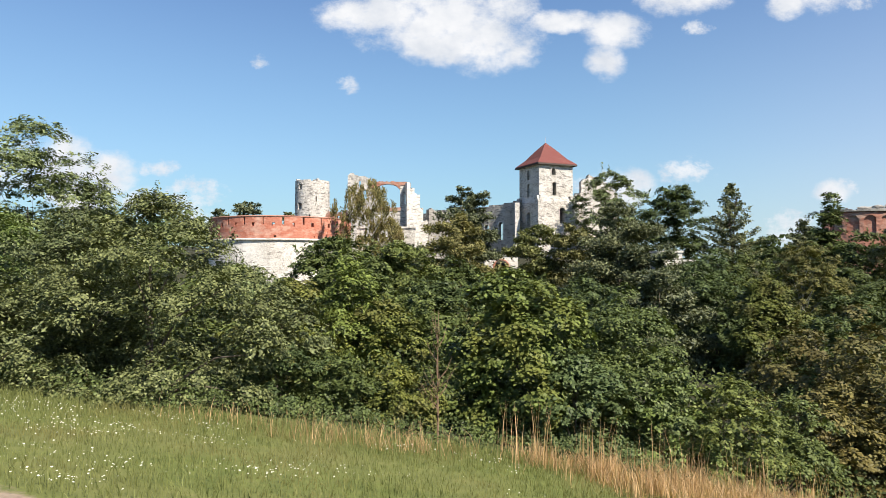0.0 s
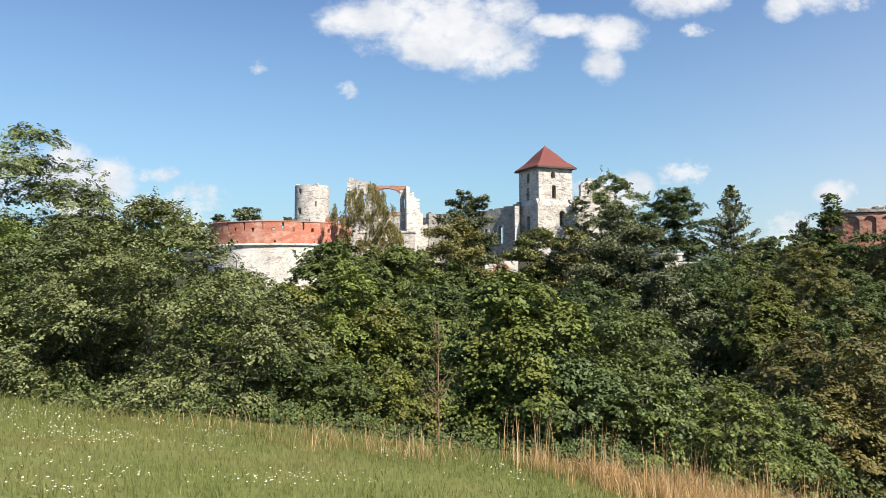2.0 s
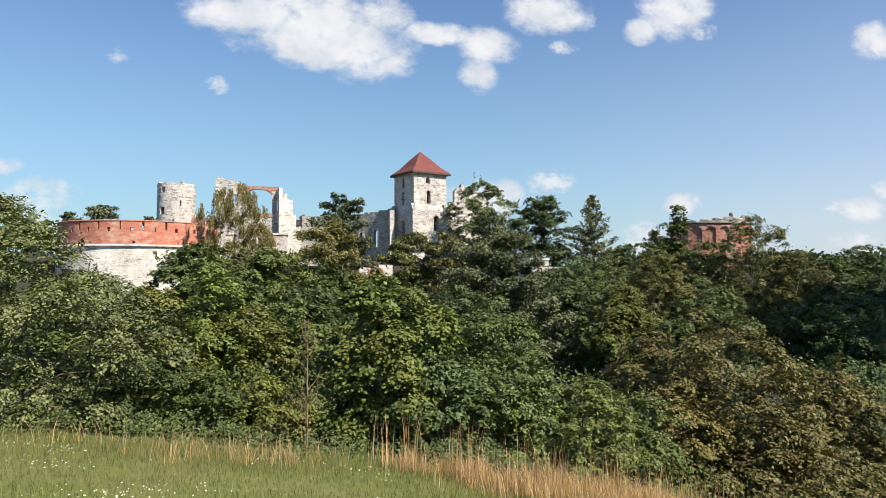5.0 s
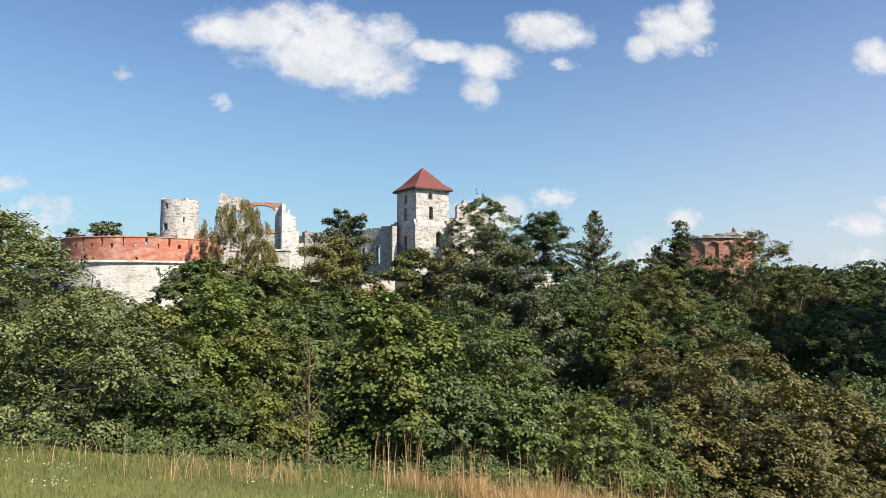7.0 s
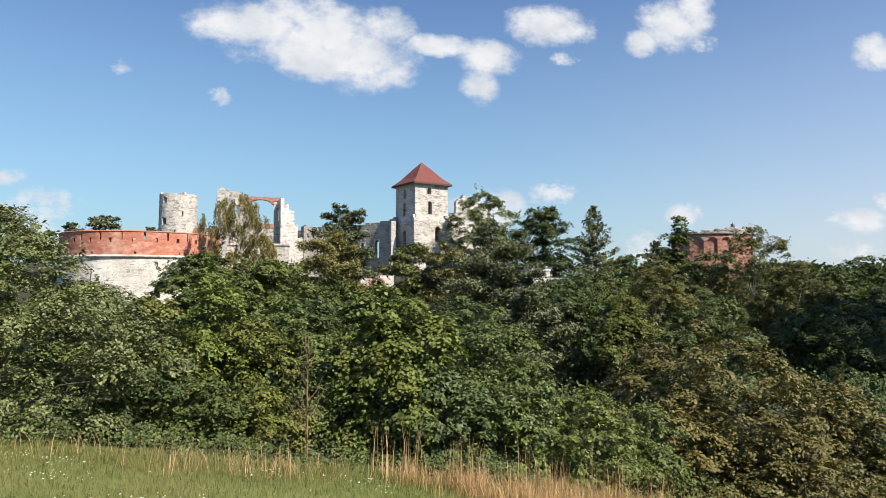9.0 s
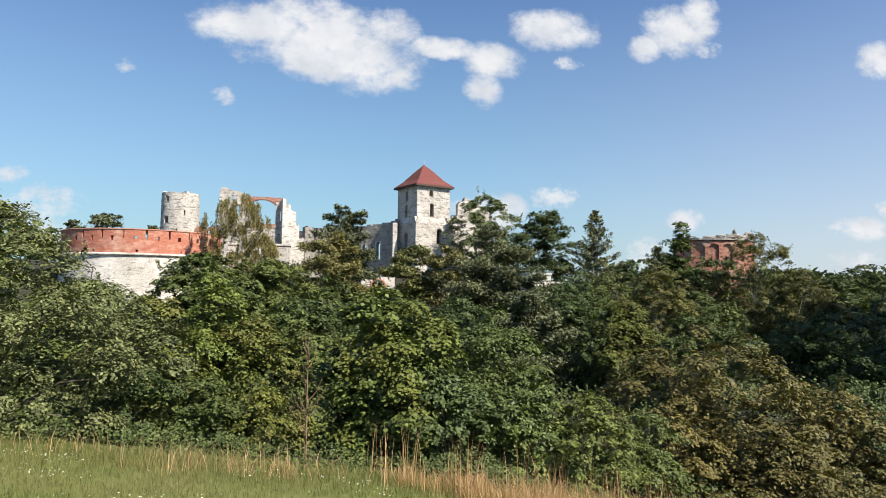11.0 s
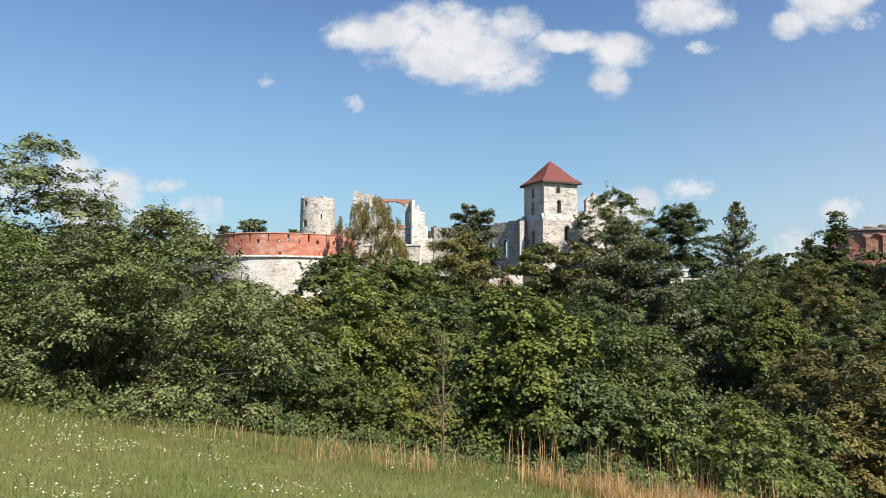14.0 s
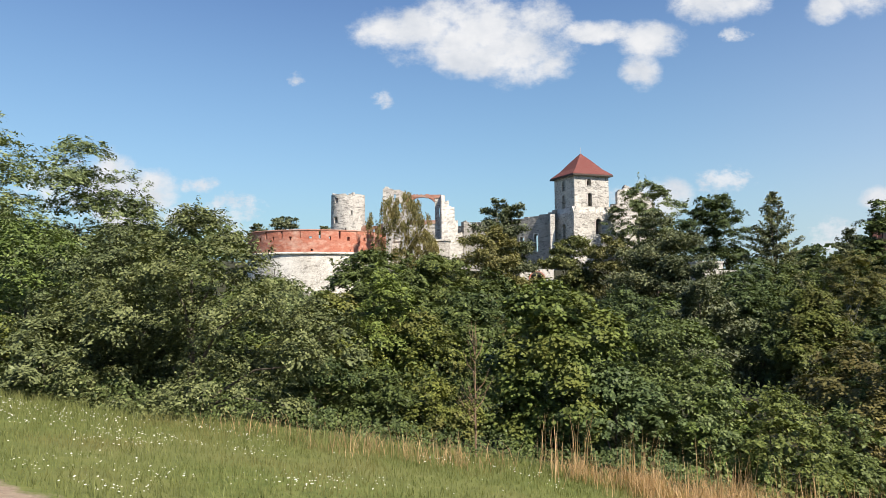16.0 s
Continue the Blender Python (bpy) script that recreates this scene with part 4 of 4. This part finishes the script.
plant("oak_bush", (2.75, 14.0, 2.10, 2.3), "low oak scrub behind dry reeds", "bush", 19, LEAF_OAK, "bush", 13000, 0.10, 0.36, low=0.0, group=ROW, shoots=14, trunk=0.02)
plant("hazel_bush", (6.1, 14.4, 2.35, 2.4), "light green hazel bush on the falling slope", "bush", 20, LEAF_MID, "bush", 13000, 0.09, 0.36, low=0.0, group=ROW, shoots=14, trunk=0.02)
plant("hazel_bush", (4.9, 14.6, 2.05, 2.2), "low hazel bush with light green shoots", "bush", 21, LEAF_BRIGHT, "bush", 11000, 0.09, 0.34, low=0.0, group=ROW, shoots=14, trunk=0.02)
plant("hazel_bush", (8.2, 16.2, 2.5, 3.0), "low hazel bush beside a wide plum bush", "bush", 4, LEAF_MID, "bush", 13000, 0.095, 0.4, low=0.0, group=ROW, shoots=12, trunk=0.02)
plant("plum_bush", (12.5, 19.6, 6.0, 6.4), "wide plum bush with brownish olive leaves", "bush", 22, LEAF_PLUM, "bush", 36000, 0.135, 0.55, low=0.02, group=ROW, shoots=40, trunk=0.02)
plant("plum_bush", (16.5, 20.2, 5.1, 5.6), "plum bush with brownish olive leaves", "bush", 23, LEAF_PLUM, "bush", 26000, 0.135, 0.55, low=0.02, group=ROW, shoots=30, trunk=0.02)
plant("plum_bush", (19.2, 19.6, 3.9, 5.0), "low olive plum bush on the slope", "bush", 24, LEAF_PLUM, "bush", 20000, 0.135, 0.5, low=0.02, group=ROW, shoots=20, trunk=0.02)
plant("plum_bush", (10.6, 18.2, 3.7, 3.6), "dark olive plum bush in shade", "bush", 25, LEAF_PLUM, "bush", 16000, 0.12, 0.45, low=0.02, group=ROW, shoots=20, trunk=0.02)
plant("plum_bush", (13.6, 16.8, 3.0, 4.8), "low plum bush at the foot of the slope", "bush", 26, LEAF_PLUM, "bush", 18000, 0.12, 0.45, low=0.0, group=ROW, shoots=20, trunk=0.02)
plant("willow_bush", (24.0, 27.0, 5.3, 3.4), "grey-leaved willow in the shaded valley", "bush", 27, LEAF_OAK, "egg", 14000, 0.15, 0.5, low=0.02, group=ROW, shoots=16, trunk=0.02)
plant("willow_bush", (26.9, 27.9, 4.3, 4.0), "grey-green willow in the shaded valley", "bush", 28, LEAF_OAK, "bush", 12000, 0.15, 0.5, low=0.02, group=ROW, shoots=14, trunk=0.02)


def undergrowth():
    """Weeds, brambles and low shoots that close the foot of the bushes."""
    rs = np.random.RandomState(77)
    n = 24000
    x = rs.uniform(-13, 16, n)
    y = np.array([edge(v) for v in x]) + 0.9 + rs.rand(n) ** 1.4 * 3.6 + 0.12 * np.maximum(0, x - 4)
    top = np.array([max(0.10, 0.36 + 0.5 * noise.noise((a * 0.7, b * 0.7, 0)) + 0.35 * noise.noise((a * 2.3, b * 2.3, 4))) for a, b in zip(x, y)])
    z = np.array([height(a, b) for a, b in zip(x, y)]) + top * rs.rand(n) ** 0.6
    nrm = rs.normal(size=(n, 3)) * 0.5 + np.array([0, -0.4, 0.8])
    # the dark leaf colour stands in for shadow at the foot of the bushes
    tagged(new("undergrowth", leaf_mesh("undergrowth", rs, np.stack([x, y, z], 1), nrm, 0.07, 0.55, LEAF_DARK, False)), "low weeds and brambles under the bushes", "undergrowth", "", "stuff")


def edge(x):
    """How far out the mown meadow ends."""
    return 11.2 + 0.22 * math.sin(x * 1.3) - 0.10 * max(0.0, -1.0 - x) - 0.08 * max(0.0, x - 5.0) + 0.10 * max(0.0, -6.0 - x)


undergrowth()


def thicket():
    """Scrub that covers the wooded slope between the trees."""
    rs = np.random.RandomState(78)
    n = 60000
    y = 15.5 + 62 * rs.rand(n) ** 1.5
    x = rs.uniform(-0.75, 1.2, n) * y
    top = np.array([max(0.3, 1.2 + 1.5 * noise.noise((a * 0.25, b * 0.25, 0)) + 0.8 * noise.noise((a * 0.9, b * 0.9, 4))) for a, b in zip(x, y)])
    z = np.array([height(a, b) for a, b in zip(x, y)]) + top * rs.rand(n) ** 0.5
    nrm = rs.normal(size=(n, 3)) * 0.55 + np.array([0, -0.3, 0.8])
    tagged(new("thicket", leaf_mesh("thicket", rs, np.stack([x, y, z], 1), nrm, 0.12 * np.clip(y / 18, 1, 3.0), 0.6, LEAF_DARK, False)), "dark low scrub covering the wooded slope", "scrub", "", "stuff")


thicket()

# loose tall trees beside the meadow
for i, (row, n) in enumerate((((-21.2, 34.0, 13.8, 7.0), 26000), ((-26.2, 33.0, 15.4, 6.0), 24000), ((-19.3, 36.0, 11.2, 4.2), 12000), ((-22.5, 30.0, 9.6, 7.0), 16000), ((-18.2, 27.5, 7.2, 5.6), 14000))):
    plant("ash_tree", row, "tall ash tree with loose pale green crown" if i < 3 else "pale green ash with a low crown", "tree", 30 + i, LEAF_ASH, "round", n, 0.22, 1.0, low=0.30 if i < 3 else 0.1,
          limbs=20, trunk=0.012, inner=0.35, loose=0.25, aspect=0.5, shoots=10, group="ash trees beside the meadow")

# the wooded slope below the castle: x, y, height, width, leaves
SLOPE = "trees on the wooded slope"
LINDENS = [(-5.7, 35.0, 8.4, 8.2, LEAF_DARK, 44000), (-2.6, 38.0, 8.6, 7.0, LEAF_MID, 30000), (1.1, 42.0, 7.7, 5.6, LEAF_MID, 20000), (-1.9, 30.0, 5.6, 4.6, LEAF_MID, 18000),
           (-0.3, 34.0, 6.5, 5.6, LEAF_DARK, 20000), (-8.6, 31.0, 6.0, 3.2, LEAF_ASH, 10000), (3.4, 33.0, 5.6, 5.2, LEAF_MID, 17000), (-10.5, 30.0, 5.6, 5.5, LEAF_MID, 15000)]
for i, (x, y, high, wide, leaf, n) in enumerate(LINDENS):
    plant("linden_tree", (x, y, high, wide), ("round dark green linden", "mid green linden", "pale green linden")[(LEAF_DARK, LEAF_MID, LEAF_ASH).index(leaf)] + " on the wooded slope", "tree", 40 + i, leaf, "round",
          n, 0.21, 0.72, low=0.02, shoots=20, group=SLOPE)

BROADS = [(28.3, 112.0, 14.1, 13.0, LEAF_ASH, 17000), (36.4, 104.0, 11.8, 10.0, LEAF_DARK, 20000), (22.5, 46.0, 6.8, 4.9, LEAF_YELLOW, 17000), (21.4, 52.0, 8.4, 6.0, LEAF_OAK, 18000),
          (23.6, 40.0, 4.9, 6.2, LEAF_DARK, 15000), (46.0, 72.0, 12.0, 7.0, LEAF_DARK, 14000), (35.6, 55.0, 6.4, 5.6, LEAF_DARK, 13000), (42.3, 50.0, 5.9, 6.4, LEAF_DARK, 14000),
          (37.0, 62.0, 7.4, 6.4, LEAF_DARK, 14000), (40.6, 44.0, 4.4, 7.0, LEAF_DARK, 13000), (6.8, 58.0, 6.9, 6.6, LEAF_MID, 16000), (22.3, 62.0, 7.0, 6.4, LEAF_DARK, 14000),
          (30.6, 68.0, 8.6, 7.0, LEAF_DARK, 13000), (10.8, 50.0, 6.6, 7.0, LEAF_DARK, 15000), (6.0, 40.0, 5.4, 6.5, LEAF_DARK, 14000), (29.6, 47.0, 5.4, 6.0, LEAF_DARK, 13000),
          (52.5, 58.0, 7.4, 7.5, LEAF_DARK, 13000), (-14.5, 46.0, 7.4, 7.0, LEAF_MID, 13000), (-17.5, 58.0, 7.6, 8.0, LEAF_MID, 12000), (-24.0, 50.0, 9.0, 8.0, LEAF_MID, 12000), (-20.0, 44.0, 7.0, 7.0, LEAF_MID, 12000), (-26.5, 62.0, 9.5, 9.0, LEAF_MID, 12000),
          (-4.5, 78.0, 9.0, 8.0, LEAF_DARK, 12000), (50.5, 75.0, 12.2, 8.0, LEAF_MID, 14000), (42.0, 86.0, 8.8, 8.0, LEAF_DARK, 12000), (52.0, 92.0, 9.4, 8.6, LEAF_DARK, 12000)]
KINDS = {LEAF_ASH: "pale loose", LEAF_DARK: "dense dark", LEAF_YELLOW: "yellowing olive", LEAF_OAK: "grey-green", LEAF_MID: "mid green"}
for i, (x, y, high, wide, leaf, n) in enumerate(BROADS):
    plant("broadleaf_tree", (x, y, high, wide), KINDS[leaf] + (" broadleaf tree by the castle walls" if y > 80 else " broadleaf tree on the wooded slope"), "tree", 50 + i, leaf, "egg" if leaf == LEAF_YELLOW else "round",
          int(1.35 * n), 0.11 + 0.0025 * y, 0.7 + 0.006 * y, low=0.02, shoots=16, group=SLOPE)

# dark wood that closes the valley
for i, (x, y, high, wide) in enumerate(((76.2, 95.0, 9.1, 8.5), (77.3, 88.0, 9.6, 9.0), (90.3, 96.0, 9.8, 11.5), (62.1, 70.0, 9.6, 9.5), (84.7, 82.0, 11.8, 10.5), (68.5, 76.0, 9.6, 9.5), (64.0, 90.0, 8.4, 8.5), (58.5, 60.0, 7.6, 9.0), (72.0, 66.0, 8.6, 9.0))):
    plant("broadleaf_tree", (x, y, high, wide), "very dark broadleaf tree in the shaded valley", "tree", 120 + i, LEAF_DARK, "round", 14000, 0.40, 1.2, low=0.02, shoots=12, group="trees in the shaded valley")

# tall trees added out of view on the bank beside the valley, to shade it
bank = plant("oak_tree", (62.0, 46.0, 25.0, 13.0), "tall dark oak added out of view to shade the valley", "tree", 180, LEAF_DARK, "round", 15000, 0.55, 1.8, low=0.12, group="tall trees on the bank")
for i, (x, y) in enumerate(((70.0, 53.0), (78.0, 60.0), (88.0, 66.0), (98.0, 76.0), (108.0, 86.0), (52.0, 38.0))):
    copy_thing(bank, pose(x, y, height(x, y), 0, 0, 67 * i))

PINES = [(19.2, 72.0, 14.0, 9.6, NEEDLE_DARK, 26000), (20.9, 66.0, 9.6, 9.0, NEEDLE_DARK, 22000), (11.7, 84.0, 10.2, 7.2, NEEDLE, 17000), (15.9, 82.0, 10.5, 7.4, NEEDLE_OLIVE, 18000), (2.8, 80.0, 15.2, 7.6, NEEDLE_DARK, 20000),
         (1.3, 72.0, 12.8, 8.2, NEEDLE_OLIVE, 24000), (16.4, 50.0, 7.2, 6.2, NEEDLE_DARK, 18000), (-51.0, 150.0, 8.8, 5.5, NEEDLE_DARK, 5000), (-44.5, 150.0, 10.8, 9.5, NEEDLE_DARK, 9000), (-35.5, 152.0, 9.8, 4.5, NEEDLE_DARK, 4000)]
for i, (x, y, high, wide, leaf, n) in enumerate(PINES):
    plant("pine_tree", (x, y, high, wide), ("olive" if leaf == NEEDLE_OLIVE else "dark") + " pine tree with layered needle plates", "tree", 70 + i, leaf, "pine", int(1.3 * n), 0.15 + 0.0029 * y, low=0.05, aspect=0.5, limbs=14, trunk=0.014, group="pines by the castle")

for i, (x, y, high, wide, n) in enumerate(((34.8, 80.0, 15.8, 7.6, 15000), (46.6, 86.0, 11.3, 6.2, 9000))):
    plant("spruce_tree", (x, y, high, wide), "slim dark spruce with sparse pointed top", "tree", 90 + i, NEEDLE_DARK, "spruce", n, 0.44, low=0.05, aspect=0.42, limbs=26, trunk=0.013, group="spruces by the castle")
plant("hornbeam_tree", (44.6, 76.0, 15.6, 7.4), "tall narrow green hornbeam with a pointed crown", "tree", 95, LEAF_MID, "spire", 19000, 0.36, 0.95, low=0.03, shoots=16, group=SLOPE)

BIRCHES = [(-10.9, 94.0, 13.7, 8.8, 15000), (47.6, 66.0, 14.6, 8.6, 30000), (49.8, 62.0, 11.0, 8.4, 26000), (31.5, 58.0, 9.3, 6.4, 20000), (53.4, 64.0, 9.6, 6.6, 18000), (-8.2, 95.0, 8.6, 6.0, 9000)]
for i, (x, y, high, wide, n) in enumerate(BIRCHES):
    plant("birch_tree", (x, y, high, wide), "yellowish birch with thin drooping strands" if y > 90 else "olive green birch with drooping strands and pale trunk", "tree", 100 + i, LEAF_WEEPING if y > 90 else LEAF_BIRCH, "weeping" if y > 90 else "round", int(1.15 * n), 0.12 + 0.0021 * y, 0.85, PALE_BARK,
          low=0.06, limbs=18, trunk=0.010, aspect=0.45, group="birches by the castle", **({} if y > 90 else dict(flat_=1.35, shoots=20)))


def far_woods():
    """Wooded ridges in the distance."""
    rs = np.random.RandomState(3)
    n = 26000
    u = np.where(rs.rand(n) < 0.7, rs.uniform(0.45, 1.5, n), rs.uniform(-1.3, -0.36, n))
    y = rs.uniform(150, 240, n)
    x = u * y
    base = np.array([height(a, b) for a, b in zip(x, y)])
    top = np.array([7 + 4 * noise.noise((a * 0.09, b * 0.09, 0)) + 2 * noise.noise((a * 0.3, b * 0.3, 5)) for a, b in zip(x, y)])
    z = base + top * rs.rand(n) ** 0.4
    p = np.stack([x, y, z], 1)
    a = rs.normal(size=(n, 3))
    a /= np.linalg.norm(a, axis=1)[:, None]
    b = np.cross(a, rs.normal(size=(n, 3)))
    b /= np.linalg.norm(b, axis=1)[:, None]
    ln = rs.uniform(0.6, 1.3, n)[:, None]
    v = np.stack([p - a * ln, p + b * ln * 0.6, p + a * ln, p - b * ln * 0.6], 1).reshape(-1, 3)
    tagged(new("far_woods", mesh_of("far_woods", v, np.arange(n * 4).reshape(n, 4), LEAF_DARK)), "distant dark wooded ridge", "woods", "", "stuff")


far_woods()


def blades(name, n, seed, spot, tall, width, lean, material, label, category):
    """Grass or stalks: thin bent leaves, each of two triangles, rooted where spot(rs) says."""
    rs = np.random.RandomState(seed)
    verts, faces = [], []
    while len(faces) < 2 * n:
        q = spot(rs)
        if q is None:
            continue
        x, y, k = q
        z = height(x, y)
        hgt = tall * k * rs.uniform(0.6, 1.25)
        a = rs.uniform(0, 6.28)
        lx, ly = math.cos(a) * lean * hgt * rs.rand(), math.sin(a) * lean * hgt * rs.rand()
        w = width * rs.uniform(0.6, 1.3)
        b = rs.uniform(0, 3.14)
        wx, wy = math.cos(b) * w, math.sin(b) * w
        o = len(verts)
        mx, my, mz = x + lx * 0.38, y + ly * 0.38, z + hgt * 0.62
        verts += [(x - wx, y - wy, z - 0.03), (x + wx, y + wy, z - 0.03), (mx + wx * 0.7, my + wy * 0.7, mz), (mx - wx * 0.7, my - wy * 0.7, mz), (x + lx, y + ly, z + hgt)]
        faces += [(o, o + 1, o + 2, o + 3), (o + 3, o + 2, o + 4)]
    tagged(new(name, mesh_of(name, verts, faces, material)), label, category, "", "stuff")


def on_path(x, y):
    return abs(0.36 * x - 4.05 + y) < 0.38


def meadow_spot(rs):
    x = rs.uniform(-13, 9)
    y = rs.uniform(3.5, 15)
    if y > edge(x) + 0.8 or on_path(x, y):
        return None
    near_edge = step(edge(x) - 1.6, edge(x) + 0.4, y)
    return x, y, 0.75 + 0.9 * near_edge + 0.3 * noise.noise((x, y, 0))


blades("meadow_grass", 56000, 1, meadow_spot, 0.12, 0.0048, 1.1, BLADE, "fresh green meadow grass in the sun", "grass")


def straw_spot(rs):
    x = rs.uniform(-5, 10)
    y = edge(x) + rs.normal() * (0.45 + 0.5 * step(1, 5, x)) + 0.25
    dense = 0.02 + 0.75 * step(0.8, 3.5, x) + 0.07 * step(-4.5, -1.5, x) * (1 - step(-0.6, 0.4, x))
    clump = 0.35 + 1.3 * noise.noise((x * 1.6, y * 1.6, 7.0)) + 0.5 * noise.noise((x * 5, y * 5, 1.0))
    if rs.rand() > dense * clump:
        return None
    return x, y, 0.42 + 0.5 * rs.rand() + 0.25 * step(2, 6, x)


blades("dry_grass", 12000, 2, straw_spot, 0.52, 0.0042, 0.8, STRAW, "dry straw-coloured grass along the bushes", "grass")


def reed_spot(rs):
    x = rs.uniform(0.6, 9.5)
    if noise.noise((x * 2.1, 4.0, 0)) < 0.0 or rs.rand() > 0.15 + step(0.5, 3.5, x):
        return None
    return x, edge(x) + rs.normal() * 0.35 + 0.2, 1.0


blades("tall_reeds", 420, 4, reed_spot, 1.0, 0.0048, 0.2, STRAW, "tall dry reed stalks", "reeds")


def flowers():
    """White umbels on short stalks, scattered in drifts over the meadow."""
    rs = np.random.RandomState(9)
    verts, faces = [], []
    count = 0
    while count < 1500:
        x, y = rs.uniform(-11, 1.2), rs.uniform(5.5, 11.8)
        drift = noise.noise((x * 0.75 + 3, y * 1.1, 2.0)) + (0.22 if x < -3 else -0.08)
        if y > edge(x) - 0.3 or on_path(x, y) or rs.rand() > 0.012 + 2.2 * max(0, drift - 0.05):
            continue
        count += 1
        z = height(x, y) + rs.uniform(0.12, 0.20)
        r = rs.uniform(0.005, 0.013)
        o = len(verts)
        tilt = rs.uniform(-0.3, 0.3, 2)
        for k in range(7):
            a = 6.283 * k / 7
            rr = r * rs.uniform(0.75, 1.1)
            verts.append((x + rr * math.cos(a), y + rr * math.sin(a), z + rr * (tilt[0] * math.cos(a) + tilt[1] * math.sin(a))))
        verts.append((x, y, z + r * 0.45))
        for k in range(7):
            faces.append((o + k, o + (k + 1) % 7, o + 7))
    tagged(new("white_flowers", mesh_of("white_flowers", verts, faces, PETAL)), "white yarrow flowers scattered in the meadow", "flowers", "", "stuff")


flowers()


def sapling():
    """A thin, almost bare young tree in the dry grass."""
    x, y = -0.1, 12.6
    ob = thing("bare_sapling", pose(x, y, height(x, y)), "thin bare reddish sapling with few leaves", "tree")
    rng = random.Random(6)
    tips = []
    for k in range(26):
        a, zz = rng.uniform(0, 6.28), rng.uniform(0.7, 2.3)
        rr = rng.uniform(0.12, 0.5) * (1.25 - zz / 2.6)
        tips.append(Vector((rr * math.cos(a), rr * math.sin(a), zz + 0.25)))
    part("trunk", limbs_mesh("trunk", rng, 2.25, 0.026, [], TWIG, 0.0), ob)
    for t in tips:
        a = Vector((0, 0, max(0.15, t.z - 0.45)))
        mid = a.lerp(t, 0.5) + Vector((t.x * 0.12, t.y * 0.12, -0.04))
        v, f = tube([a, mid, t], [0.009, 0.006, 0.002], 5)
        part("branch", mesh_of("branch", v, f, TWIG, True), ob)
    rs = np.random.RandomState(61)
    p, nrm, _ = leafy_crown(rs, 1.1, 2.4, 0.6, 420, "egg", 0.25)
    part("leaves", leaf_mesh("leaves", rs, p, nrm, 0.06, 0.5, LEAF_YELLOW, False), ob)


sapling()
